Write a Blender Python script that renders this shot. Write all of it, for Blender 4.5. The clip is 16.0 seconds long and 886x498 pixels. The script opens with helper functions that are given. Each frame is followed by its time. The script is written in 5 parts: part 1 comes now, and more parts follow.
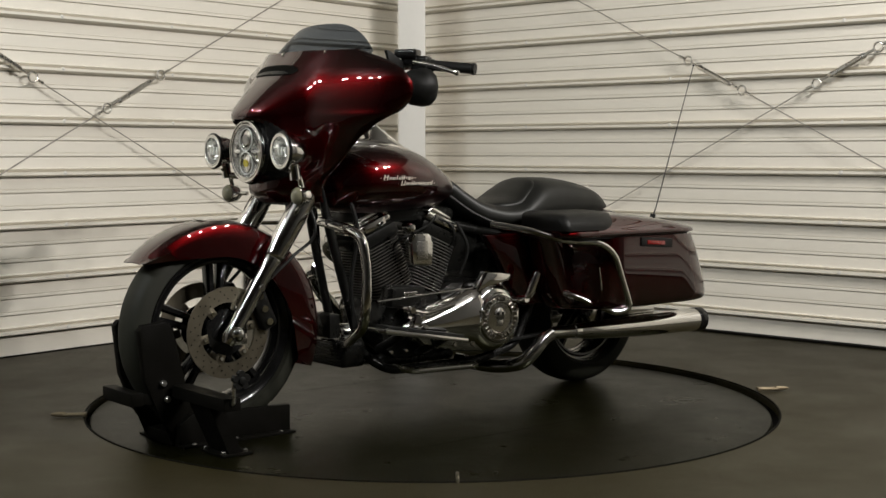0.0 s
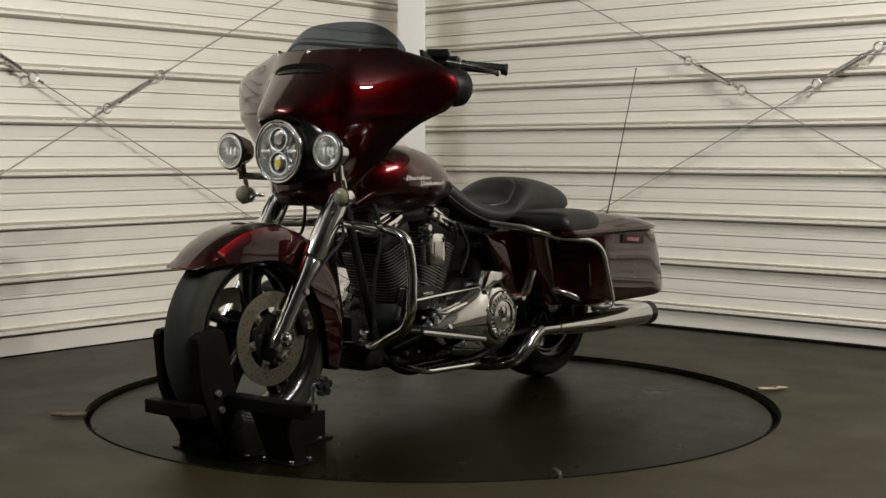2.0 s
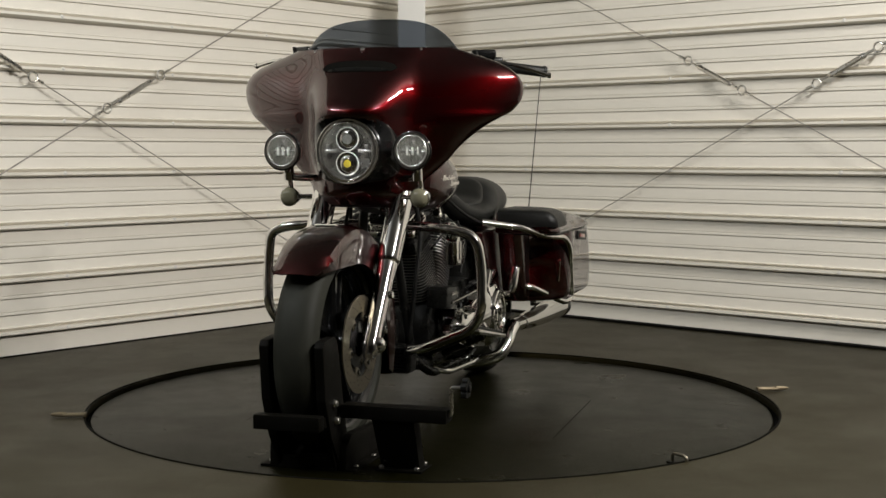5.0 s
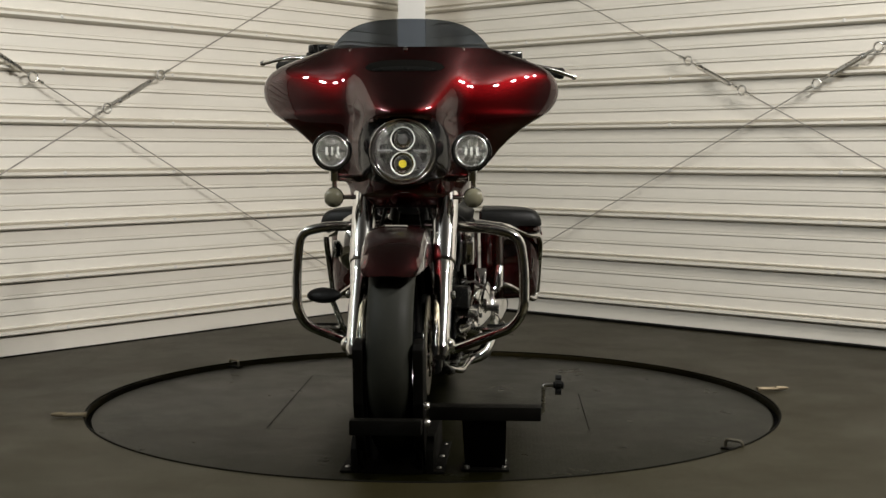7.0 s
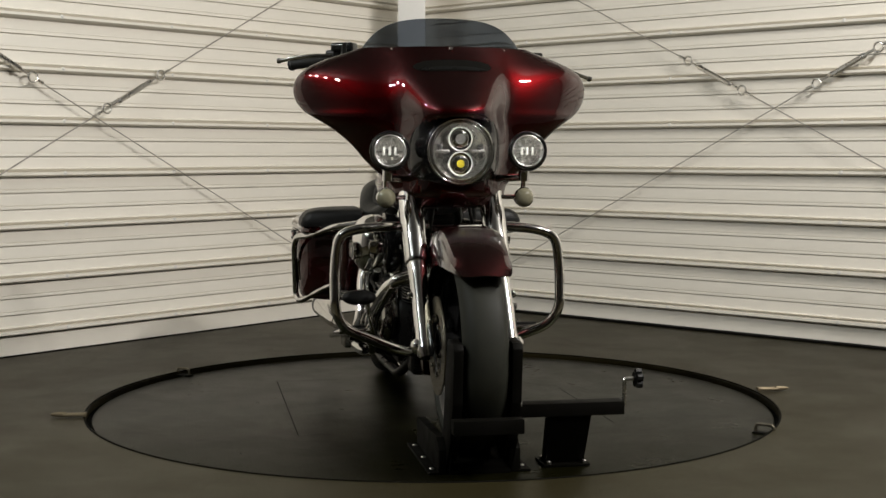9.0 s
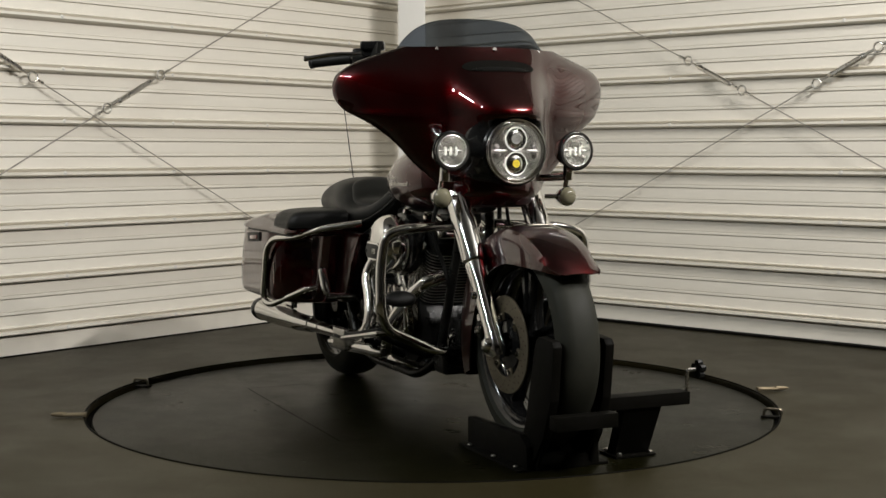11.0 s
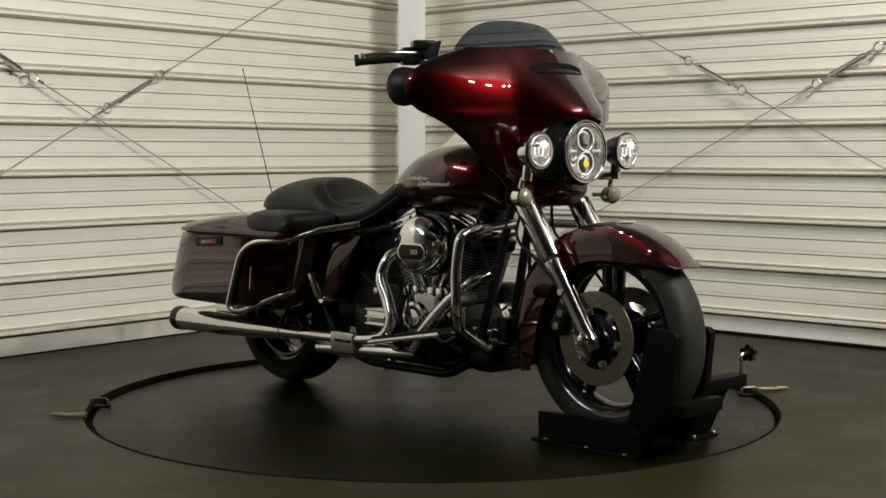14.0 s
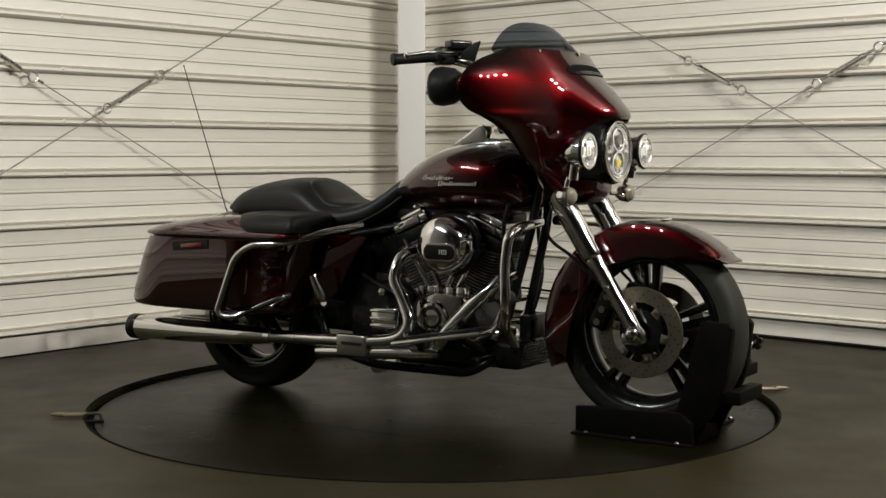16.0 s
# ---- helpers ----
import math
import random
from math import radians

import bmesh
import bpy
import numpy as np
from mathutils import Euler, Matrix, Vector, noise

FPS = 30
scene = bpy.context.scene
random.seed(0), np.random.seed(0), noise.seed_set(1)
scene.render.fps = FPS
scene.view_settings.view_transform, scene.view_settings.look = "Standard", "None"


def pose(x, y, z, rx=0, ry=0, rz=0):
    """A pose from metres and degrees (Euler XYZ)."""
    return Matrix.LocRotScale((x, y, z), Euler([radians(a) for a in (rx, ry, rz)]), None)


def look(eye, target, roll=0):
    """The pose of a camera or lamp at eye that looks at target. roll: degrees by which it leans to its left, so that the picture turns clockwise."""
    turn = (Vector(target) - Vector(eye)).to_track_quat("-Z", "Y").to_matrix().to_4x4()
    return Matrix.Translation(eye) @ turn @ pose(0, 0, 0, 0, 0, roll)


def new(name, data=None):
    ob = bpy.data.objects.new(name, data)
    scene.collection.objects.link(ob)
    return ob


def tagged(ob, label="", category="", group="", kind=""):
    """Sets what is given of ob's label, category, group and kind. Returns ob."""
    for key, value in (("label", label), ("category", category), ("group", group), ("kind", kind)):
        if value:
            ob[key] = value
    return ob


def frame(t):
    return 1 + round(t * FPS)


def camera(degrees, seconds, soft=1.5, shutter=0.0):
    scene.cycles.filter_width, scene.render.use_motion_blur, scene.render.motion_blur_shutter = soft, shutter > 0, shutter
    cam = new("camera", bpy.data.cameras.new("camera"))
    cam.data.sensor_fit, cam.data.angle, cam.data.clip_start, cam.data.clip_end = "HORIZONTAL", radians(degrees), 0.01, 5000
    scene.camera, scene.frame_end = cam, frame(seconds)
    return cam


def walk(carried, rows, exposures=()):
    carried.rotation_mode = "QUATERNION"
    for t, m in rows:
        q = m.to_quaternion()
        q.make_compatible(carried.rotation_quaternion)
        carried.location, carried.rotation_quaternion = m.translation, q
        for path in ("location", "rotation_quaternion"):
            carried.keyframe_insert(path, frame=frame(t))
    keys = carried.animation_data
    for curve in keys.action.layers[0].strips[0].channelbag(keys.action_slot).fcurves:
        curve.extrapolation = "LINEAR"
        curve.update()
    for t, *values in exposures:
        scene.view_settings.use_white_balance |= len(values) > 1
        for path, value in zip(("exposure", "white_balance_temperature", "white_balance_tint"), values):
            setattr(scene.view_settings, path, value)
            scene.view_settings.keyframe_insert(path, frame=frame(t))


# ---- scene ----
# Every length below is written in plan units; K turns them into metres.
K = 0.935

# ---- camera: it stands still ----
cam = camera(36.54, 16.0, soft=1.5)
EYE = (0.0, -5.2 * K, 0.9665 * K)
CAM_POSE = Matrix.Translation(EYE) @ pose(0, 0, 0, 90 - 4.105, 0, -0.428)
walk(cam, [(0.0, CAM_POSE), (16.0, CAM_POSE)])

# ---- world and large lights ----
world = bpy.data.worlds.new("dim_room")
scene.world = world
world.use_nodes = True
world.node_tree.nodes["Background"].inputs[0].default_value = (0.9, 0.85, 0.8, 1)
world.node_tree.nodes["Background"].inputs[1].default_value = 0.035
scene.view_settings.exposure = 0.0

WARM, COOL = (1.0, 0.965, 0.915), (0.96, 1.0, 0.99)
LAMPS = [  # place, aim, watts, colour; all hang from the ceiling
    ((2.9, -1.5, 3.15), (-2.4, 1.0, 0.45), 57, WARM),
    ((2.95, -2.1, 3.25), (-2.2, 1.3, 0.5), 55, WARM),
    ((2.8, -2.75, 3.10), (-1.4, 2.0, 0.7), 48, WARM),
    ((2.6, -3.3, 3.25), (-1.2, 2.2, 0.7), 46, WARM),
    ((-2.9, -1.5, 3.10), (1.6, 1.8, 0.6), 20, COOL),
    ((-2.95, -2.1, 3.25), (1.4, 2.0, 0.6), 20, COOL),
    ((-2.8, -2.75, 3.15), (1.2, 2.1, 0.7), 19, COOL),
    ((-2.6, -3.3, 3.25), (1.0, 2.3, 0.7), 19, COOL),
]


# ---- materials ----
def material(name, base, rough=0.5, metal=0.0, grain=0.0, grain_scale=60.0, stain=0.0, stain_scale=3.0, bump=0.0,
             bump_scale=200.0, coat=0.0, second=None, spec=0.5):
    """A node material: a base colour that varies at two scales, roughness that follows it, and fine relief."""
    m = bpy.data.materials.new(name)
    m.use_nodes = True
    nt = m.node_tree
    b = nt.nodes["Principled BSDF"]
    b.inputs["Base Color"].default_value = (*base, 1)
    b.inputs["Roughness"].default_value = rough
    b.inputs["Metallic"].default_value = metal
    b.inputs["Specular IOR Level"].default_value = spec
    if coat:
        b.inputs["Coat Weight"].default_value = coat
        b.inputs["Coat Roughness"].default_value = 0.04
    tc = nt.nodes.new("ShaderNodeTexCoord")
    if grain or stain:
        n1 = nt.nodes.new("ShaderNodeTexNoise")
        n1.inputs["Scale"].default_value = grain_scale
        n1.inputs["Detail"].default_value = 4
        n2 = nt.nodes.new("ShaderNodeTexNoise")
        n2.inputs["Scale"].default_value = stain_scale
        n2.inputs["Detail"].default_value = 6
        n2.inputs["Roughness"].default_value = 0.65
        nt.links.new(tc.outputs["Object"], n1.inputs["Vector"])
        nt.links.new(tc.outputs["Object"], n2.inputs["Vector"])
        mix = nt.nodes.new("ShaderNodeMix")
        mix.data_type = "RGBA"
        other = second or [c * (1 - 0.6 * stain) for c in base]
        mix.inputs[6].default_value = (*base, 1)
        mix.inputs[7].default_value = (*other, 1)
        ramp = nt.nodes.new("ShaderNodeMapRange")
        ramp.inputs[1].default_value, ramp.inputs[2].default_value = 0.42, 0.68
        ramp.inputs[3].default_value, ramp.inputs[4].default_value = 0.0, min(1.0, stain * 2)
        nt.links.new(n2.outputs["Fac"], ramp.inputs[0])
        nt.links.new(ramp.outputs[0], mix.inputs[0])
        vary = nt.nodes.new("ShaderNodeMapRange")
        vary.inputs[3].default_value, vary.inputs[4].default_value = 1 - grain, 1 + grain
        nt.links.new(n1.outputs["Fac"], vary.inputs[0])
        mul = nt.nodes.new("ShaderNodeVectorMath")
        mul.operation = "SCALE"
        nt.links.new(mix.outputs[2], mul.inputs[0])
        nt.links.new(vary.outputs[0], mul.inputs["Scale"])
        nt.links.new(mul.outputs[0], b.inputs["Base Color"])
        rr = nt.nodes.new("ShaderNodeMapRange")
        rr.inputs[1].default_value, rr.inputs[2].default_value = 0.3, 0.7
        rr.inputs[3].default_value, rr.inputs[4].default_value = max(0.02, rough * 0.85), min(1, rough * 1.2)
        nt.links.new(n2.outputs["Fac"], rr.inputs[0])
        nt.links.new(rr.outputs[0], b.inputs["Roughness"])
    if bump:
        n3 = nt.nodes.new("ShaderNodeTexNoise")
        n3.inputs["Scale"].default_value = bump_scale
        n3.inputs["Detail"].default_value = 3
        nt.links.new(tc.outputs["Object"], n3.inputs["Vector"])
        bp = nt.nodes.new("ShaderNodeBump")
        bp.inputs["Strength"].default_value = bump
        bp.inputs["Distance"].default_value = 0.002
        nt.links.new(n3.outputs["Fac"], bp.inputs["Height"])
        nt.links.new(bp.outputs[0], b.inputs["Normal"])
    return m


def candy(name):
    """Deep metallic red lacquer under a clear coat, with fine flakes."""
    m = material(name, (0.031, 0.0006, 0.0009), 0.35, 1.0, grain=0.25, grain_scale=900, stain=0.05, stain_scale=4, coat=1.0)
    b = m.node_tree.nodes["Principled BSDF"]
    b.inputs["Coat Roughness"].default_value = 0.015
    b.inputs["Coat IOR"].default_value = 1.66
    return m


def clear(name, tint, rough=0.02, ior=1.45):
    m = bpy.data.materials.new(name)
    m.use_nodes = True
    b = m.node_tree.nodes["Principled BSDF"]
    b.inputs["Base Color"].default_value = (*tint, 1)
    b.inputs["Roughness"].default_value = rough
    b.inputs["Transmission Weight"].default_value = 1.0
    b.inputs["IOR"].default_value = ior
    return m


def glow(name, colour, strength):
    m = bpy.data.materials.new(name)
    m.use_nodes = True
    b = m.node_tree.nodes["Principled BSDF"]
    b.inputs["Base Color"].default_value = (0.8, 0.8, 0.8, 1)
    b.inputs["Emission Color"].default_value = (*colour, 1)
    b.inputs["Emission Strength"].default_value = strength
    return m


WALL = material("painted_steel", (0.74, 0.70, 0.62), 0.42, grain=0.02, grain_scale=40, stain=0.06, stain_scale=1.2, bump=0.05, bump_scale=30)
POST = material("post_paint", (0.66, 0.64, 0.60), 0.5, grain=0.03, stain=0.08, stain_scale=2, bump=0.08)
MAT_FLOOR = material("rubber_mat", (0.0180, 0.0148, 0.0056), 0.44, grain=0.16, grain_scale=260, stain=0.3, stain_scale=2.2, bump=0.35, bump_scale=420, spec=0.25)
DISC = material("turntable_rubber", (0.0038, 0.0036, 0.0010), 0.30, grain=0.14, grain_scale=260, stain=0.5, stain_scale=4.5, bump=0.5, bump_scale=240, spec=0.085)
MAT_FLOOR.node_tree.nodes["Principled BSDF"].inputs["Specular Tint"].default_value = (1.0, 0.93, 0.66, 1)
DISC.node_tree.nodes["Principled BSDF"].inputs["Specular Tint"].default_value = (0.97, 1.0, 0.60, 1)


def emboss(m, pitch, depth):
    """Fine raised dots in rows, added to a material's relief."""
    nt = m.node_tree
    tc = nt.nodes.new("ShaderNodeTexCoord")
    bump = [n for n in nt.nodes if n.bl_idname == "ShaderNodeBump"][0]
    heights = []
    for axis in ("X", "Y"):
        w = nt.nodes.new("ShaderNodeTexWave")
        w.bands_direction = axis
        w.inputs["Scale"].default_value = 0.314 / pitch
        nt.links.new(tc.outputs["Object"], w.inputs["Vector"])
        heights.append(w)
    mul = nt.nodes.new("ShaderNodeMath")
    mul.operation = "MULTIPLY"
    nt.links.new(heights[0].outputs["Fac"], mul.inputs[0])
    nt.links.new(heights[1].outputs["Fac"], mul.inputs[1])
    over = nt.nodes.new("ShaderNodeBump")
    over.inputs["Strength"].default_value = depth
    over.inputs["Distance"].default_value = 0.002
    nt.links.new(mul.outputs[0], over.inputs["Height"])
    nt.links.new(bump.outputs[0], over.inputs["Normal"])
    nt.links.new(over.outputs[0], nt.nodes["Principled BSDF"].inputs["Normal"])


emboss(DISC, 0.013, 0.12)
PIT = material("pit_edge", (0.0045, 0.0042, 0.0035), 0.7, grain=0.2, stain=0.2, spec=0.03)
CEIL = material("ceiling_panel", (0.10, 0.096, 0.09), 0.6, grain=0.03, stain=0.08, stain_scale=1)
SIDE_WALL = material("unseen_side_wall", (0.17, 0.16, 0.145), 0.5, grain=0.04, stain=0.1, stain_scale=1)
DARK_WALL = material("unseen_back_wall", (0.09, 0.086, 0.08), 0.7, grain=0.05, stain=0.2, stain_scale=1)
WIRE = material("galvanised_cable", (0.42, 0.39, 0.36), 0.4, 0.8, grain=0.2, grain_scale=300, stain=0.2, stain_scale=40)
ZINC = material("zinc_plate", (0.62, 0.60, 0.56), 0.28, 1.0, grain=0.1, grain_scale=120, stain=0.25, stain_scale=20)
BRASS = material("dull_brass", (0.20, 0.16, 0.10), 0.5, 0.6, grain=0.2, grain_scale=160, stain=0.3, stain_scale=25)
RED = candy("candy_red_lacquer")
CHROME = material("chrome", (0.78, 0.77, 0.75), 0.07, 1.0, grain=0.02, grain_scale=80, stain=0.06, stain_scale=12)
# Darkened in place of dark reflections on the cam cover; also the derby band's tone.
DARK_CHROME = material("darkened_chrome", (0.34, 0.325, 0.30), 0.09, 1.0, grain=0.04, grain_scale=80, stain=0.2, stain_scale=14)
ALLOY = material("polished_alloy", (0.55, 0.54, 0.52), 0.22, 1.0, grain=0.06, grain_scale=200, stain=0.1, stain_scale=15)
STEEL = material("brake_steel", (0.19, 0.168, 0.125), 0.38, 0.95, grain=0.12, grain_scale=240, stain=0.2, stain_scale=25)
BLACK = material("black_powder_coat", (0.0055, 0.0055, 0.0050), 0.28, grain=0.2, grain_scale=300, stain=0.2, stain_scale=10, bump=0.1, bump_scale=500, spec=0.22)
GLOSS_BLACK = material("gloss_black", (0.006, 0.006, 0.006), 0.16, grain=0.1, stain=0.1, coat=0.3, spec=0.3)
FIN_EDGE = material("machined_fin", (0.42, 0.41, 0.39), 0.30, 0.95, grain=0.15, stain=0.2, stain_scale=20)
PLASTIC = material("black_plastic", (0.0075, 0.0075, 0.0070), 0.45, grain=0.15, stain=0.1, bump=0.2, bump_scale=700, spec=0.18)
TYRE = material("tyre_rubber", (0.0125, 0.0130, 0.0088), 0.66, grain=0.15, grain_scale=200, stain=0.35, stain_scale=9, bump=0.15, bump_scale=300, second=(0.022, 0.0225, 0.0155), spec=0.25)
LEATHER = material("black_vinyl", (0.0062, 0.0064, 0.0054), 0.46, grain=0.15, grain_scale=300, stain=0.25, stain_scale=6, bump=0.16, bump_scale=420, spec=0.36)
CHOCK = material("chock_paint", (0.0036, 0.0034, 0.0026), 0.5, grain=0.2, grain_scale=150, stain=0.4, stain_scale=12, bump=0.2, second=(0.005, 0.0045, 0.004), spec=0.04)
TINT = clear("smoked_screen", (0.13, 0.15, 0.18), 0.02, 1.05)
LENS = clear("clear_lens", (0.97, 0.97, 0.97), 0.03, 1.3)
SMOKE_LENS = material("smoked_lens", (0.15, 0.14, 0.095), 0.12, grain=0.1, grain_scale=400, stain=0.1, coat=0.5)
RED_LENS = material("red_reflector", (0.13, 0.006, 0.005), 0.2, 0.0, grain=0.1, grain_scale=500, coat=1.0)
REFLECTOR = material("lamp_reflector", (0.84, 0.83, 0.80), 0.26, 0.92, grain=0.04, stain=0.05)
EMBLEM = material("emblem_silver", (0.60, 0.56, 0.49), 0.32, 0.35, grain=0.1, stain=0.1)
AMBER = material("amber_core", (0.36, 0.29, 0.02), 0.3, grain=0.1, stain=0.1)
LED_CELL = material("led_cell", (0.62, 0.62, 0.58), 0.25, grain=0.1, stain=0.1, coat=0.5)
LED_WARM = glow("lamp_face", (1.0, 0.98, 0.93), 12.0)


# ---- mesh helpers (plan units) ----
def part(name, bm, mat, parent=None, label="", smooth=True, flat_angle=40):
    """Links a bmesh as one mesh object, scaled to metres, under a thing or a part."""
    bmesh.ops.transform(bm, matrix=Matrix.Scale(K, 4), verts=bm.verts)
    bmesh.ops.recalc_face_normals(bm, faces=bm.faces)
    if smooth:
        lim = radians(flat_angle)
        for f in bm.faces:
            f.smooth = True
        for e in bm.edges:
            if len(e.link_faces) == 2 and e.calc_face_angle(0) > lim:
                e.smooth = False
    me = bpy.data.meshes.new(name)
    bm.to_mesh(me)
    bm.free()
    me.materials.append(mat)
    ob = new(name, me)
    ob.parent = parent
    if label:
        ob["label"] = label
    return ob


def again(ob, parent=None, mirror=False, m=None):
    """Another object on the same mesh, or on its mirror image over the bike's middle plane."""
    me = ob.data
    if mirror:
        me = me.copy()
        me.transform(Matrix.Diagonal((-1, 1, 1, 1)))
        me.flip_normals()
    c = new(ob.name.split(".")[0], me)
    c.parent = parent or ob.parent
    if m is not None:
        c.matrix_basis = m
    if ob.get("label"):
        c["label"] = ob["label"]
    return c


def join(*bms):
    out = bms[0]
    for b in bms[1:]:
        me = bpy.data.meshes.new("t")
        b.to_mesh(me)
        b.free()
        out.from_mesh(me)
        bpy.data.meshes.remove(me)
    return out


def box(cx, cy, cz, sx, sy, sz, bevel=0.006, turn=None, seg=2):
    bm = bmesh.new()
    bmesh.ops.create_cube(bm, size=1)
    bmesh.ops.transform(bm, matrix=Matrix.Diagonal((sx, sy, sz, 1)), verts=bm.verts)
    if bevel:
        bmesh.ops.bevel(bm, geom=bm.edges[:], offset=min(bevel, 0.45 * min(sx, sy, sz)), segments=seg, affect="EDGES", profile=0.6)
    m = Matrix.Translation((cx, cy, cz))
    if turn is not None:
        m = m @ pose(0, 0, 0, *turn)
    bmesh.ops.transform(bm, matrix=m, verts=bm.verts)
    return bm


def prism(outline, axis, a, b, bevel=0.004):
    """An outline in the plane across an axis (0: y,z; 1: x,z; 2: x,y), drawn out from a to b."""
    bm = bmesh.new()
    ring = []
    for p, q in outline:
        v = [p, q]
        v.insert(axis, a)
        ring.append(bm.verts.new(v))
    f = bm.faces.new(ring)
    r = bmesh.ops.extrude_face_region(bm, geom=[f])
    d = [0, 0, 0]
    d[axis] = b - a
    bmesh.ops.translate(bm, vec=d, verts=[g for g in r["geom"] if isinstance(g, bmesh.types.BMVert)])
    if bevel:
        bmesh.ops.bevel(bm, geom=bm.edges[:], offset=bevel, segments=2, affect="EDGES", profile=0.6)
    return bm


def lathe(profile, centre, axis=(1, 0, 0), seg=40, closed=False, sweep=2 * math.pi):
    """A profile of (radius, along) turned about an axis through centre."""
    bm = bmesh.new()
    q = Vector((0, 0, 1)).rotation_difference(Vector(axis).normalized()).to_matrix()
    c = Vector(centre)
    rows = []
    for i in range(seg):
        a = sweep * i / seg
        rows.append([bm.verts.new(c + q @ Vector((r * math.cos(a), r * math.sin(a), h))) for r, h in profile])
    n = len(profile)
    for i in range(seg):
        A, B = rows[i], rows[(i + 1) % seg]
        for j in range(n if closed else n - 1):
            k = (j + 1) % n
            bm.faces.new((A[j], B[j], B[k], A[k]))
    bmesh.ops.remove_doubles(bm, verts=bm.verts, dist=1e-5)
    return bm


def curve(points, n=8):
    """A smooth line through points (Catmull-Rom)."""
    P = [Vector(p) for p in points]
    P = [2 * P[0] - P[1]] + P + [2 * P[-1] - P[-2]]
    out = []
    for i in range(1, len(P) - 2):
        for k in range(n):
            t = k / n
            a, b, c, d = P[i - 1:i + 3]
            out.append(0.5 * (2 * b + (c - a) * t + (2 * a - 5 * b + 4 * c - d) * t * t + (3 * b - a - 3 * c + d) * t ** 3))
    out.append(P[-2])
    return out


def bent(points, radius=0.05, n=5):
    """A line of straight runs with rounded bends."""
    P = [Vector(p) for p in points]
    out = [P[0]]
    for a, b, c in zip(P, P[1:], P[2:]):
        r = min(radius, (a - b).length * 0.48, (c - b).length * 0.48)
        s, e = b + (a - b).normalized() * r, b + (c - b).normalized() * r
        for k in range(n + 1):
            t = k / n
            out.append((1 - t) ** 2 * s + 2 * t * (1 - t) * b + t * t * e)
    out.append(P[-1])
    return out


def tube(line, radius, seg=12, caps=True):
    """A round tube along a line; radius is one number or one for each point."""
    bm = bmesh.new()
    L = [Vector(p) for p in line]
    R = radius if isinstance(radius, (list, tuple)) else [radius] * len(L)
    up = Vector((0.123, 0.31, 1)).normalized()
    rings = []
    for i, p in enumerate(L):
        d = (L[min(i + 1, len(L) - 1)] - L[max(i - 1, 0)]).normalized()
        u = (up - d * up.dot(d))
        if u.length < 1e-3:
            u = d.orthogonal()
        u.normalize()
        up = u
        w = d.cross(u)
        rings.append([bm.verts.new(p + R[i] * (u * math.cos(2 * math.pi * k / seg) + w * math.sin(2 * math.pi * k / seg))) for k in range(seg)])
    for A, B in zip(rings, rings[1:]):
        for k in range(seg):
            bm.faces.new((A[k], A[(k + 1) % seg], B[(k + 1) % seg], B[k]))
    if caps:
        bm.faces.new(rings[0])
        bm.faces.new(rings[-1])
    return bm


def loft(rings, closed=True, caps=True):
    bm = bmesh.new()
    V = [[bm.verts.new(p) for p in r] for r in rings]
    n = len(V[0])
    for A, B in zip(V, V[1:]):
        for k in range(n if closed else n - 1):
            j = (k + 1) % n
            bm.faces.new((A[k], A[j], B[j], B[k]))
    if caps and closed:
        bm.faces.new(V[0])
        bm.faces.new(V[-1])
    return bm


def smooth_rows(rows, n=4):
    """Rows of numbers, eased to n times as many."""
    out = []
    R = [np.array(r, float) for r in rows]
    R = [2 * R[0] - R[1]] + R + [2 * R[-1] - R[-2]]
    for i in range(1, len(R) - 2):
        for k in range(n):
            t = k / n
            a, b, c, d = R[i - 1:i + 3]
            out.append(0.5 * (2 * b + (c - a) * t + (2 * a - 5 * b + 4 * c - d) * t * t + (3 * b - a - 3 * c + d) * t ** 3))
    out.append(R[-2])
    return out


def body(rows, seg=28, n=4):
    """A closed body along y from rows (y, x, half width, z low, z high, roundness): rounded slices."""
    rings = []
    for y, cx, w, lo, hi, e in smooth_rows(rows, n):
        ring = []
        for k in range(seg):
            a = 2 * math.pi * (k + 0.5) / seg
            c, s = math.cos(a), math.sin(a)
            ring.append((cx + w * math.copysign(abs(c) ** (2 / e), c), y, (lo + hi) / 2 + (hi - lo) / 2 * math.copysign(abs(s) ** (2 / e), s)))
        rings.append(ring)
    return loft(rings)


def solid(bm, t):
    """Gives a sheet a thickness t."""
    bmesh.ops.recalc_face_normals(bm, faces=bm.faces)
    bmesh.ops.solidify(bm, geom=bm.faces[:], thickness=t)
    return bm


def thing(name, label, category, group="", kind=""):
    return tagged(new(name), label, category, group, kind)


# ---- the room ----
CORNER = Vector((-0.054, 3.463, 0))
LEFT_DIR = Vector((-0.643, -0.766, 0))
RIGHT_DIR = Vector((0.735, -0.678, 0))
PITCH, HIGH, RIB0 = 0.2505, 3.5, 0.1165


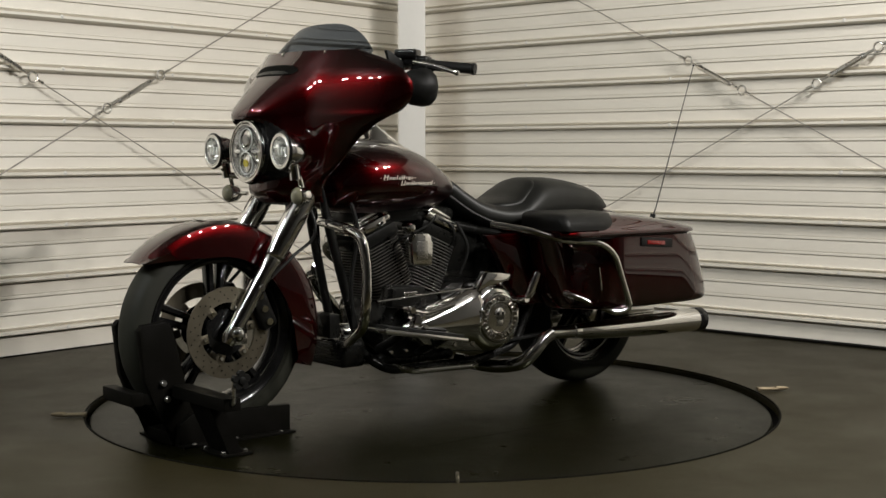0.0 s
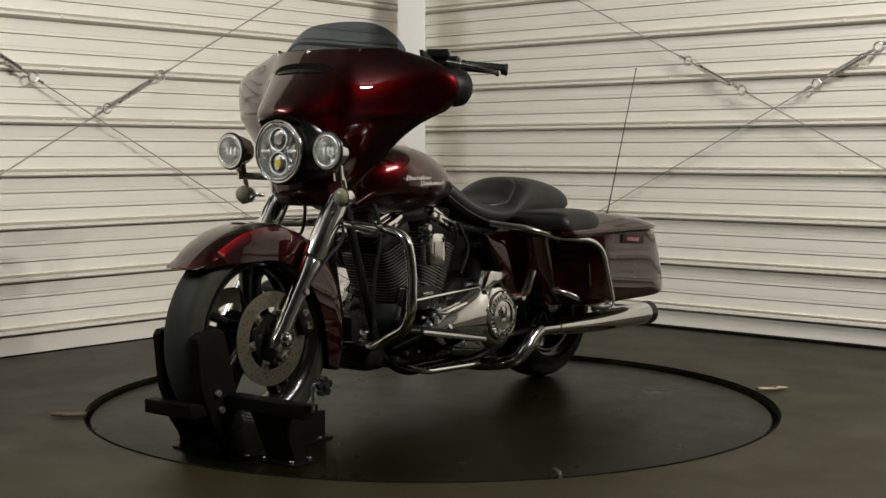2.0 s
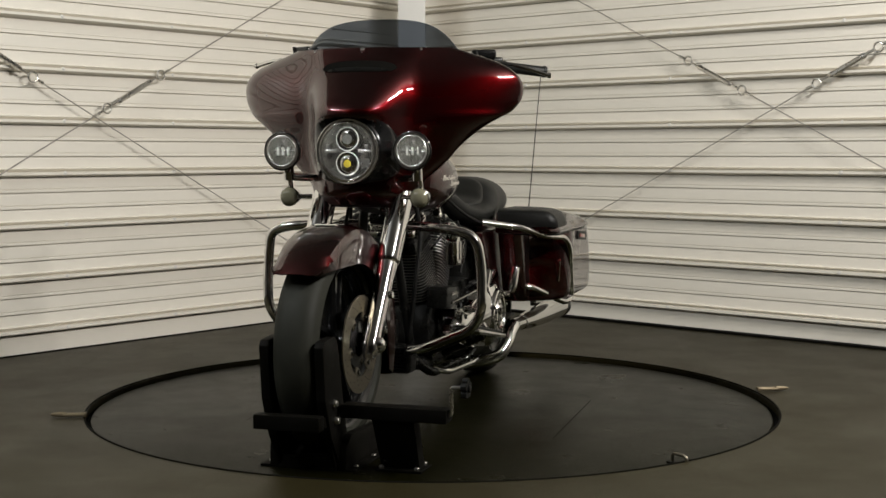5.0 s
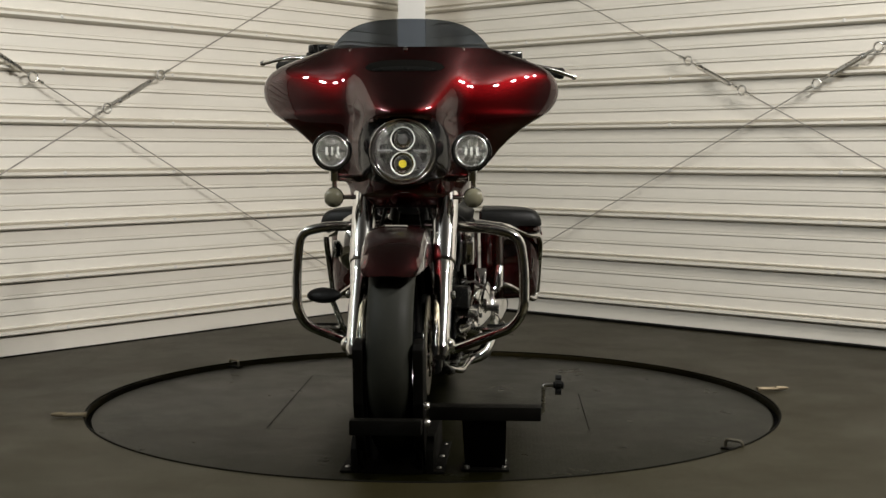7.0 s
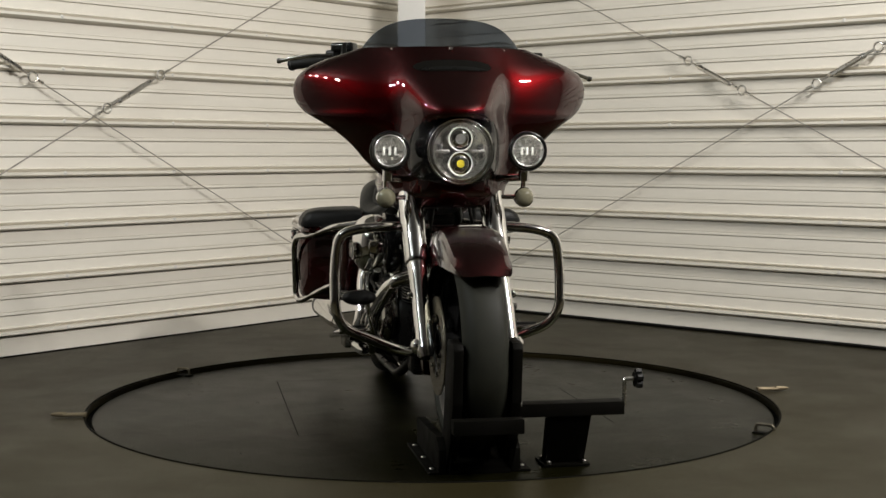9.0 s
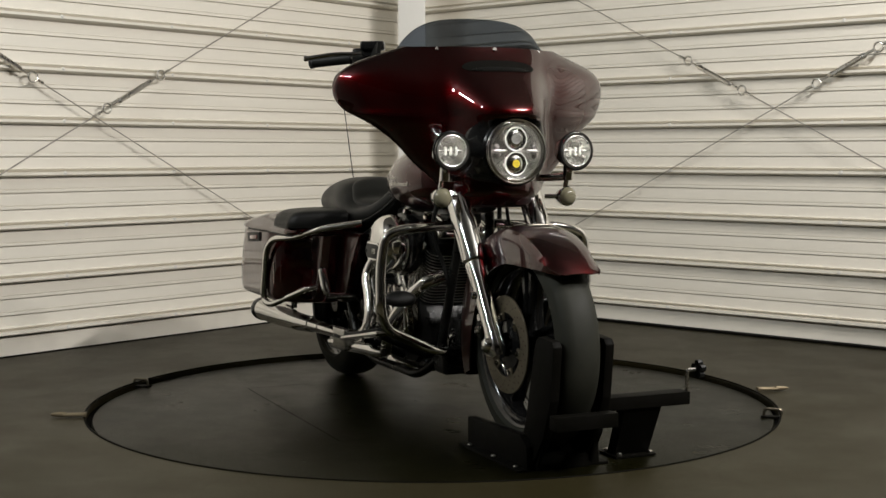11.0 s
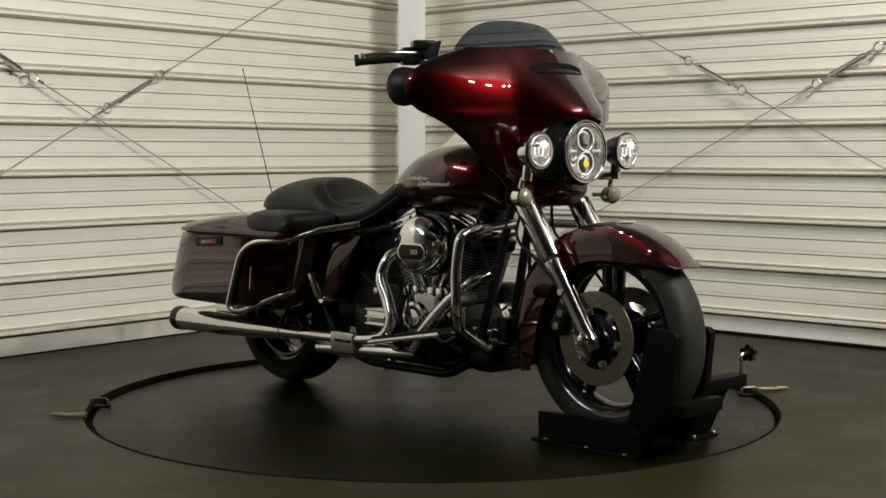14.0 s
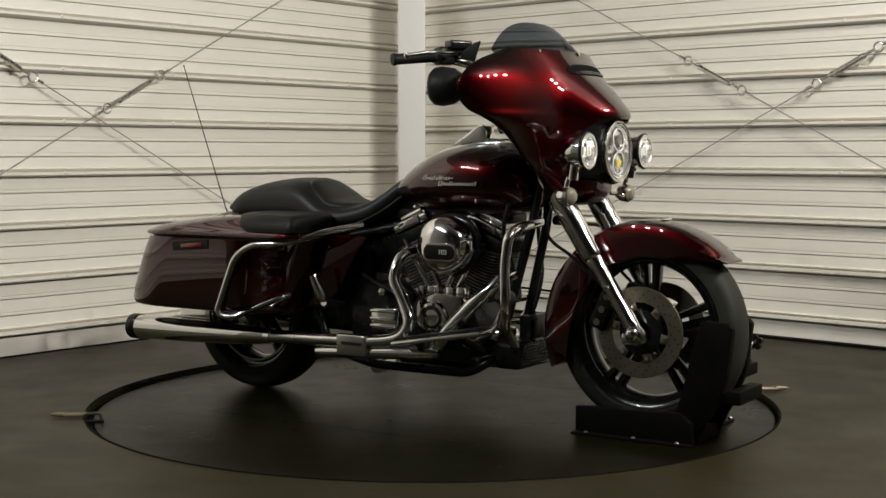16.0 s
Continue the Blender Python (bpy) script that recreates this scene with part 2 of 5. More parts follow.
def wall_profile(z0, z1):
    """Depth into the room against height for one ribbed sheet: a tall rib each pitch, two low beads between."""
    pts = [(z0, 0.0)]
    k = math.floor((z0 - RIB0) / PITCH)
    while True:
        z = RIB0 + PITCH * k
        k += 1
        if z > z1 - 0.035:
            break
        if z < z0 + 0.001:
            continue
        pts += [(z - 0.0245, 0.0), (z - 0.0245, -0.020), (z - 0.0190, -0.020), (z - 0.0185, 0.0), (z - 0.008, 0.038), (z + 0.005, 0.038), (z + 0.0065, -0.008), (z + 0.0205, 0.016), (z + 0.026, 0.0)]
        for b in (0.0795, 0.1575):
            if z + b + 0.025 < z1:
                pts += [(z + b - 0.0035, 0), (z + b - 0.0030, -0.011), (z + b + 0.0015, -0.011), (z + b + 0.002, 0.003), (z + b + 0.016, 0.003), (z + b + 0.0165, -0.004), (z + b + 0.019, -0.004), (z + b + 0.0195, 0)]
    pts.append((z1, 0.0))
    return pts


def ribbed_wall(name, start, along, inward, length, label):
    back = start - inward * 0.06
    bm = bmesh.new()
    a, b = back - along * 0.1, back + along * length
    q = [a, b, b - inward * 0.1, a - inward * 0.1]
    low = [bm.verts.new((p.x, p.y, -0.05)) for p in q]
    top = [bm.verts.new((p.x, p.y, HIGH)) for p in q]
    bm.faces.new(low), bm.faces.new(top)
    for i in range(4):
        j = (i + 1) % 4
        bm.faces.new((low[i], low[j], top[j], top[i]))
    wall = part(name, bm, POST, smooth=False)
    tagged(wall, label, "wall", kind="structure")
    z, cuts = 0.0, [0.0] + [RIB0 + PITCH * k - 0.034 for k in range(4, 14, 4)] + [HIGH]
    for z0, z1 in zip(cuts, cuts[1:]):
        bm = bmesh.new()
        prof = wall_profile(z0, z1 + 0.0)
        rows = []
        for s in (0.0, length):
            rows.append([bm.verts.new(start + along * s + inward * (d + (0.0015 if z0 > 0 else 0)) + Vector((0, 0, zz))) for zz, d in prof])
        for i in range(len(prof) - 1):
            bm.faces.new((rows[0][i], rows[1][i], rows[1][i + 1], rows[0][i + 1]))
        part("panel", bm, WALL, wall, smooth=False)
    return wall


def screws(wall, start, along, inward, step, off):
    """Painted screw heads on the ribs."""
    one = None
    for k in range(9):
        for i in range(6):
            s = off + step * i
            if s > 4.2:
                continue
            p = start + along * s + inward * 0.036 + Vector((0, 0, RIB0 + PITCH * k))
            if one is None:
                one = part("screw", lathe([(0, 0.008), (0.005, 0.008), (0.0065, 0.004), (0.011, 0.003), (0.011, 0)], (0, 0, 0), inward, 8), POST, wall)
            else:
                one = again(one, wall)
            one.location = p * K


LEFT_IN = Vector((0.766, -0.643, 0))
RIGHT_IN = Vector((-0.678, -0.735, 0))
wall_left = ribbed_wall("wall_left", CORNER, LEFT_DIR, LEFT_IN, 6.2, "cream painted ribbed steel wall with low beads")
wall_right = ribbed_wall("wall_right", CORNER, RIGHT_DIR, RIGHT_IN, 6.2, "cream painted ribbed steel wall beside the corner post")
screws(wall_left, CORNER, LEFT_DIR, LEFT_IN, 0.6665, 0.738)
screws(wall_right, CORNER, RIGHT_DIR, RIGHT_IN, 1.006, 0.865)
A, B = CORNER + LEFT_DIR * 6.2, CORNER + RIGHT_DIR * 6.2


def plain_wall(name, p, q, mat, label):
    d = (q - p).normalized()
    n = Vector((d.y, -d.x, 0)) * 0.12
    bm = bmesh.new()
    ring = [p, q, q + n, p + n]
    low = [bm.verts.new((v.x, v.y, -0.05)) for v in ring]
    top = [bm.verts.new((v.x, v.y, HIGH)) for v in ring]
    bm.faces.new(low), bm.faces.new(top)
    for i in range(4):
        j = (i + 1) % 4
        bm.faces.new((low[i], low[j], top[j], top[i]))
    return tagged(part(name, bm, mat, smooth=False), label, "wall", kind="structure")


# Unseen walls added to close the hall; dark tones keep chrome reflections dim.
C, Dd = Vector((-4.4, -8.0, 0)), Vector((4.6, -8.0, 0))
plain_wall("wall_back_left", C, A, SIDE_WALL, "unseen grey wall added to close the hall")
plain_wall("wall_back", Dd, C, DARK_WALL, "unseen dark wall added behind the camera")
plain_wall("wall_back_right", B, Dd, SIDE_WALL, "unseen grey wall added to close the hall beside")

# Unseen ceiling, kept dark so that upward surfaces mirror little light.
tagged(part("ceiling", box(0, -2.2, HIGH + 0.05, 11, 13, 0.1, 0), CEIL, smooth=False), "unseen dark ceiling above the turntable", "ceiling", kind="structure")

# floor: a rubber mat with a round cut-out for the turntable
RING_R = 1.318
bm = bmesh.new()
N = 128
inner = [bm.verts.new((RING_R * math.cos(2 * math.pi * k / N), RING_R * math.sin(2 * math.pi * k / N), 0)) for k in range(N)]
outer = []
for k in range(N):
    a = 2 * math.pi * k / N
    s = 9.5 / max(abs(math.cos(a)), abs(math.sin(a)))
    outer.append(bm.verts.new((s * math.cos(a), s * math.sin(a) - 1.5, 0)))
low = [bm.verts.new((v.co.x, v.co.y, -0.03)) for v in inner]
rim = [bm.verts.new((v.co.x * 0.9985, v.co.y * 0.9985, -0.004)) for v in inner]
for k in range(N):
    j = (k + 1) % N
    bm.faces.new((inner[k], outer[k], outer[j], inner[j]))
    bm.faces.new((inner[k], inner[j], rim[j], rim[k]))
    bm.faces.new((rim[k], rim[j], low[j], low[k]))
floor_mat = tagged(part("floor", bm, MAT_FLOOR, smooth=False), "dark worn rubber floor with a round cut-out", "floor", kind="structure")
part("pit", lathe([(0.0, -0.035), (RING_R + 0.02, -0.035)], (0, 0, 0), (0, 0, 1), 64), PIT, floor_mat)

# black strips drawn as the shadow line at the mat's edge along the walls
def foot_strip(name, along, inward, wide, high):
    bm = bmesh.new()
    p, q = CORNER + inward * 0.001, CORNER + along * 6.2 + inward * 0.001
    low = [bm.verts.new(v + Vector((0, 0, 0.0))) for v in (p, q, q + inward * wide, p + inward * wide)]
    top = [bm.verts.new(v.co + Vector((0, 0, high))) for v in low]
    bm.faces.new(top)
    for i in range(4):
        k = (i + 1) % 4
        bm.faces.new((low[i], low[k], top[k], top[i]))
    tagged(part(name, bm, PIT, smooth=False), "black strip drawn as the shadow line where mat meets wall", "baseboard", kind="structure")


foot_strip("foot_shade_right", RIGHT_DIR, RIGHT_IN, 0.05, 0.012)
foot_strip("foot_shade_left", LEFT_DIR, LEFT_IN, 0.02, 0.005)

# corner post
post = thing("corner_post", "pale grey painted square steel post in the corner", "post")
part("shaft", box(-0.1255, 2.88, HIGH / 2, 0.162, 0.17, HIGH, 0.012), POST, post)
part("base_plate", box(-0.1255, 2.88, 0.008, 0.29, 0.27, 0.016, 0.003), POST, post)



# bracing cables with turnbuckles
def off_wall(p, inward, d):
    """A place d off the wall, on the line of sight from the middle of the hall."""
    eye = Vector(EYE) / K
    return p + (eye - p) * (d / (eye - CORNER).dot(inward))


def on_left(s, z, d=0.06):
    return off_wall(CORNER + LEFT_DIR * s + Vector((0, 0, z)), LEFT_IN, d)


def on_right(s, z, d=0.06):
    return off_wall(CORNER + RIGHT_DIR * s + Vector((0, 0, z)), RIGHT_IN, d)


def eye_ring(p, axis, along, r=0.024, w=0.005):
    a = Vector(axis).normalized()
    u = Vector(along).normalized()
    v = a.cross(u)
    return tube([p + r * (u * math.cos(t) + v * math.sin(t)) for t in [2 * math.pi * k / 16 for k in range(17)]], w, 8, False)


def cable(p0, p1, buckle0, buckle1, inward, label):
    """A taut wire rope from p0 to p1, with a turnbuckle between two shares of its way."""
    t = thing("bracing_cable", label, "cable", "wall bracing cables")
    p0, p1 = Vector(p0), Vector(p1)
    d = (p1 - p0).normalized()
    a, b = p0.lerp(p1, buckle0), p0.lerp(p1, buckle1)
    part("rope", join(tube([p0, a - d * 0.02], 0.0031, 8), tube([b + d * 0.02, p1], 0.0031, 8)), WIRE, t)
    buckle = part("turnbuckle", tube([a + d * 0.07, a + d * 0.085, a + d * 0.10, b - d * 0.10, b - d * 0.085, b - d * 0.07], [0.008, 0.016, 0.013, 0.013, 0.016, 0.008], 8), ZINC, t, "galvanised turnbuckle")
    for p, s in ((a, 1), (b, -1)):
        part("eye_bolt", join(eye_ring(p, inward, d), tube([p + d * s * 0.024, p + d * s * 0.085], 0.006, 8)), ZINC, buckle)
        part("clamp", tube([p - d * s * 0.024, p - d * s * 0.06], 0.0085, 8), ZINC, t)
    return t


def span(f, s0, z0, s1, z1, sa, sb):
    """The line through two points of a wall, carried on to the stations sa and sb."""
    g = (z1 - z0) / (s1 - s0)
    return f(sa, z0 + g * (sa - s0)), f(sb, z0 + g * (sb - s0))


a, b = span(on_left, 3.057, 1.418, 1.518, 0.616, 4.6, 0.45)
cable(b, a, 0.586, 0.668, LEFT_IN, "thin steel bracing cable with turnbuckle, sloping across the ribbed wall")
a, b = span(on_left, 3.072, 0.862, 1.244, 1.833, 4.4, 0.25)
cable(a, b, 0.468, 0.550, LEFT_IN, "thin steel bracing cable with turnbuckle, crossing another on the wall")
a, b = span(on_right, 1.203, 1.85, 3.091, 0.885, 0.25, 4.5)
cable(a, b, 0.402, 0.480, RIGHT_IN, "thin steel bracing cable with turnbuckle, sloping across the ribbed wall")
a, b = span(on_right, 0.747, 0.308, 2.715, 1.316, 0.3, 5.6)
cable(a, b, 0.456, 0.517, RIGHT_IN, "thin steel bracing cable with turnbuckle, crossing another on the wall")


# flood lamps: a housing, a bright face, a rod to the ceiling, and the light it gives
def flood_lamp(place, aim, watts, colour):
    t = thing("flood_lamp", "small black flood lamp hung from the ceiling", "lamp", "flood lamps")
    m = look(Vector(place) * K, Vector(aim) * K)
    t.matrix_world = m
    part("housing", box(0, 0, 0.055, 0.22, 0.13, 0.08, 0.012), CHOCK, t)
    part("face", box(0, 0, 0.012, 0.16, 0.09, 0.006, 0.002), LED_WARM, t)
    up = m.inverted().to_3x3() @ Vector((0, 0, 1))
    part("rod", tube([(0, 0, 0.09), tuple(Vector((0, 0, 0.09)) + up * (HIGH - place[2]))], 0.012, 10), CHOCK, t)
    d = bpy.data.lights.new("flood_light", "AREA")
    d.shape, d.size, d.size_y, d.energy, d.color = "RECTANGLE", 0.14 * K, 0.07 * K, watts, colour
    o = new("flood_light", d)
    o.matrix_world = m


for row in LAMPS:
    flood_lamp(*row)


# small spring latches on the mat at the edge of the cut-out
def floor_latch(p, turn):
    t = thing("floor_latch", "small dull brass spring latch lying on the rubber floor", "latch", "floor latches")
    t.location = Vector(p) * K
    t.rotation_euler = (0, 0, radians(turn))
    part("barrel", join(tube([(-0.05, 0.010, 0.010), (0.028, 0.010, 0.010)], 0.006, 8), tube([(-0.05, -0.010, 0.010), (0.028, -0.010, 0.010)], 0.006, 8), box(-0.05, 0, 0.010, 0.012, 0.034, 0.014, 0.003)), BRASS, t)
    part("pin", tube([(0.02, 0, 0.011), (0.035, 0, 0.012), (0.06, 0, 0.013), (0.072, 0, 0.013)], [0.010, 0.010, 0.007, 0.004], 8), BRASS, t)


floor_latch((1.372, 0.190, 0), 0)
floor_latch((-1.325, -0.335, 0), 188)

# black strip added to draw the gap's dark line round the cut-out
edging = thing("gap_line", "thin black strip added for the dark gap line round the turntable", "edging")
part("strip", lathe([(RING_R - 0.001, -0.004), (RING_R - 0.001, 0.003), (RING_R + 0.002, 0.0035), (RING_R + 0.0055, 0.002), (RING_R + 0.006, -0.001)], (0, 0, 0), (0, 0, 1), 128), PIT, edging)
# ---- turntable ----
turntable = thing("turntable", "round dark rubber turntable, slowly turning, set into the floor", "turntable")
part("deck", lathe([(0.0, -0.015), (1.285, -0.015), (1.293, -0.018), (1.296, -0.030), (0, -0.030)], (0.0, -0.008, 0), (0, 0, 1), 128), DISC, turntable)


def frame_line(pts, w, z):
    """A shallow seam drawn on the deck."""
    bm = bmesh.new()
    for (x0, y0), (x1, y1) in zip(pts, pts[1:]):
        d = Vector((x1 - x0, y1 - y0, 0)).normalized()
        n = Vector((-d.y, d.x, 0)) * w / 2
        a, b = Vector((x0, y0, z)), Vector((x1, y1, z))
        bm.faces.new([bm.verts.new(p) for p in (a - n, b - n, b + n, a + n)])
    return bm


part("hatch_seam", frame_line([(-0.30, 0.63), (-0.567, 0.63), (-0.567, -0.50), (-0.45, -0.50)], 0.0035, -0.0138), PIT, turntable, smooth=False)
part("hatch_seam", frame_line([(0.58, 0.25), (0.58, -0.50)], 0.0035, -0.0138), PIT, turntable, smooth=False)


def tie_ring(x, y, turn):
    t = thing("tie_down_ring", "small dark steel tie-down ring standing on the turntable", "ring", "tie-down rings")
    t["home"] = (x * K, y * K, radians(turn))
    part("loop", tube(bent([(-0.032, 0, 0), (-0.032, 0, 0.032), (0.032, 0, 0.032), (0.032, 0, 0)], 0.014), 0.0055, 8), STEEL, t)
    part("plate", box(0, 0, 0.003, 0.085, 0.035, 0.007, 0.003), CHOCK, t)
    return t


RINGS = [tie_ring(1.040, -0.768, -40), tie_ring(-0.962, 0.865, 140)]


# ---- wheel chock ----
def wheel_chock():
    c = thing("wheel_chock", "black steel wheel chock clamping the front wheel", "wheel chock")
    for s in (-1, 1):
        part("base_rail", prism([(-0.712, -0.015), (-0.712, 0.080), (-1.10, 0.092), (-1.145, 0.06), (-1.150, -0.015)], 0, s * 0.098, s * 0.128, 0.003), CHOCK, c)
        part("upright", prism([(-1.050, 0.02), (-1.095, 0.14), (-1.148, 0.36), (-1.160, 0.395), (-1.180, 0.408), (-1.262, 0.402), (-1.276, 0.385), (-1.258, 0.22), (-1.210, 0.10), (-1.140, 0.0)], 0, s * 0.0745, s * 0.105, 0.004), CHOCK, c)
        for y in (-0.76, -0.94, -1.10):
            part("bolt", lathe([(0, 0.012), (0.006, 0.012), (0.009, 0.009), (0.009, 0)], (s * 0.142, y, -0.015), (0, 0, 1), 8), ZINC, c)
        part("flange", box(s * 0.138, -0.93, -0.011, 0.045, 0.44, 0.008, 0.002), CHOCK, c)
        if s > 0:
            part("clamp_bolt", lathe([(0, 0.014), (0.009, 0.014), (0.012, 0.010), (0.012, 0)], (s * 0.105, -1.195, 0.205), (s, 0, 0), 8), ZINC, c)
            part("clamp_bolt", lathe([(0, 0.014), (0.009, 0.014), (0.012, 0.010), (0.012, 0)], (s * 0.105, -1.18, 0.150), (s, 0, 0), 8), ZINC, c)
    part("cross_bar", box(-0.004, -1.285, 0.158, 0.214, 0.045, 0.045, 0.004), CHOCK, c)
    part("base_plate", box(0, -0.95, 0.008, 0.19, 0.42, 0.045, 0.004), CHOCK, c)
    for s in (-1, 1):
        part("cheek_plate", prism([(-1.07, -0.012), (-1.10, 0.12), (-1.262, 0.178), (-1.262, 0.140), (-1.195, 0.130), (-1.185, 0.06), (-1.155, -0.012)], 0, s * 0.0865, s * 0.0965, 0.002), CHOCK, c)
    part("side_arm", box(0.285, -1.135, 0.176, 0.34, 0.062, 0.042, 0.004), CHOCK, c)
    part("leg", loft([[(0.216, -1.160, 0.158), (0.350, -1.160, 0.158), (0.350, -1.110, 0.158), (0.216, -1.110, 0.158)], [(0.222, -1.085, -0.012), (0.346, -1.085, -0.012), (0.346, -1.035, -0.012), (0.222, -1.035, -0.012)]]), CHOCK, c)
    part("foot_plate", box(0.285, -1.06, -0.010, 0.15, 0.11, 0.008, 0.002), CHOCK, c)
    for x, y in ((0.228, -1.025), (0.342, -1.025), (0.228, -1.105), (0.342, -1.105)):
        part("bolt", lathe([(0, 0.012), (0.006, 0.012), (0.009, 0.009), (0.009, 0)], (x, y, -0.008), (0, 0, 1), 8), ZINC, c)
    part("crank_handle", tube(bent([(0.44, -1.135, 0.178), (0.462, -1.135, 0.178), (0.462, -1.135, 0.262), (0.50, -1.135, 0.262)], 0.012), 0.0065, 8), ZINC, c)
    knob = [(0.008, 0), (0.012, 0.004), (0.012, 0.03), (0, 0.034)]
    bm = lathe(knob, (0.492, -1.135, 0.262), (1, 0, 0), 12)
    for k in range(5):
        a = 2 * math.pi * k / 5
        bm = join(bm, tube([(0.498, -1.135 + 0.02 * math.sin(a), 0.262 + 0.02 * math.cos(a)), (0.516, -1.135 + 0.02 * math.sin(a), 0.262 + 0.02 * math.cos(a))], 0.012, 8))
    part("knob", bm, PLASTIC, c)
    return c


chock = wheel_chock()

# ---- motorcycle: x to its left, y to its rear ----
bike = thing("motorcycle", "dark candy-red touring motorcycle with batwing fairing and chrome guards", "motorcycle")


def wheel(name, y, z, R, half, rim_r, spokes, label):
    w = part(name, lathe([(rim_r - 0.03, -half * 0.62), (rim_r - 0.004, -half * 0.66), (rim_r + 0.004, -half * 0.80), (rim_r + 0.002, -half * 0.86), (rim_r - 0.010, -half * 0.80), (rim_r - 0.034, -half * 0.45),
                          (rim_r - 0.040, 0), (rim_r - 0.034, half * 0.45), (rim_r - 0.010, half * 0.80), (rim_r + 0.002, half * 0.86), (rim_r + 0.004, half * 0.80), (rim_r - 0.004, half * 0.66), (rim_r - 0.03, half * 0.62), (rim_r - 0.03, 0)],
                         (0, y, z), seg=72, closed=True), GLOSS_BLACK, bike, label)
    prof = [(rim_r, half * 0.72), (rim_r + 0.008, half * 0.90)]
    for k in range(11):
        a = math.pi * k / 10
        rr = rim_r + 0.012 + (R - rim_r - 0.012) * abs(math.sin(a)) ** 0.62
        prof.append((rr, half * math.copysign(abs(math.cos(a)) ** 0.8, math.cos(a))))
    prof += [(rim_r + 0.008, -half * 0.90), (rim_r, -half * 0.72)]
    part("tyre", lathe(prof, (0, y, z), seg=96), TYRE, w, "worn black rubber tyre")
    hub = part("hub", lathe([(0.012, -0.075), (0.040, -0.075), (0.045, -0.055), (0.036, -0.03), (0.036, 0.03), (0.045, 0.055), (0.040, 0.075), (0.012, 0.075)], (0, y, z), seg=32), GLOSS_BLACK, w)
    for i in range(spokes):
        a = 2 * math.pi * i / spokes + 0.30
        for s in (-1, 1):
            p0 = Vector((0, y + 0.030 * math.cos(a + s * 0.45), z + 0.030 * math.sin(a + s * 0.45)))
            p1 = Vector((0, y + (rim_r - 0.028) * math.cos(a + s * 0.105), z + (rim_r - 0.028) * math.sin(a + s * 0.105)))
            d = (p1 - p0).normalized()
            n = Vector((1, 0, 0)).cross(d)
            rings = []
            for t, ww, hh in ((0, 0.014, 0.030), (0.5, 0.013, 0.022), (1, 0.015, 0.026)):
                c = p0.lerp(p1, t)
                rings.append([c + n * u * ww + Vector((v * hh, 0, 0)) for u, v in ((-1, -0.6), (-0.5, -1), (0.5, -1), (1, -0.6), (1, 0.6), (0.5, 1), (-0.5, 1), (-1, 0.6))])
            part("spoke", loft(rings), GLOSS_BLACK, w)
    return w


FY, FZ = -0.942, 0.352
front_wheel = wheel("front_wheel", FY, FZ, 0.345, 0.070, 0.268, 5, "tall front wheel with five split black spokes")
rear_wheel = wheel("rear_wheel", 0.825, 0.305, 0.320, 0.092, 0.225, 5, "wide rear wheel with black spokes")


def brake_disc(s, y, z, r, x, parent):
    bm = lathe([(r * 0.66, 0.0), (r * 0.995, 0.0), (r, 0.001), (r, 0.005), (r * 0.66, 0.006)], (x - 0.003, y, z), seg=64, closed=True)
    for k in range(6):
        a = 2 * math.pi * k / 6 + 0.2
        bm = join(bm, box(x, y + r * 0.60 * math.cos(a), z + r * 0.60 * math.sin(a), 0.006, r * 0.22, r * 0.2, 0.003, (math.degrees(a), 0, 0)))
    d = part("brake_disc", bm, STEEL, parent, "drilled steel brake disc")
    holes = bmesh.new()
    for k in range(60):
        a = 2 * math.pi * k / 60
        rr = r * (0.74, 0.83, 0.92)[k % 3]
        holes = join(holes, lathe([(0, 0.0), (0.0026, 0.0)], (x + s * 0.0045, y + rr * math.cos(a), z + rr * math.sin(a)), (s, 0, 0), 8))
    tagged(part("drilling", holes, PIT, d, "small drilled holes"), kind="stuff")
    for k in range(6):
        a = 2 * math.pi * k / 6 + 0.2
        part("bolt", lathe([(0, 0.010), (0.007, 0.010), (0.009, 0.006), (0.009, 0)], (x, y + r * 0.58 * math.cos(a), z + r * 0.58 * math.sin(a)), (s, 0, 0), 8), CHROME, d)
    part("carrier", lathe([(0.02, 0), (r * 0.5, 0), (r * 0.52, 0.004), (r * 0.5, 0.010), (0.04, 0.014)], (x - s * 0.016, y, z), (s, 0, 0), 24), GLOSS_BLACK, d)
    return d


for s in (-1, 1):
    brake_disc(s, FY, FZ, 0.158, s * 0.098, front_wheel)


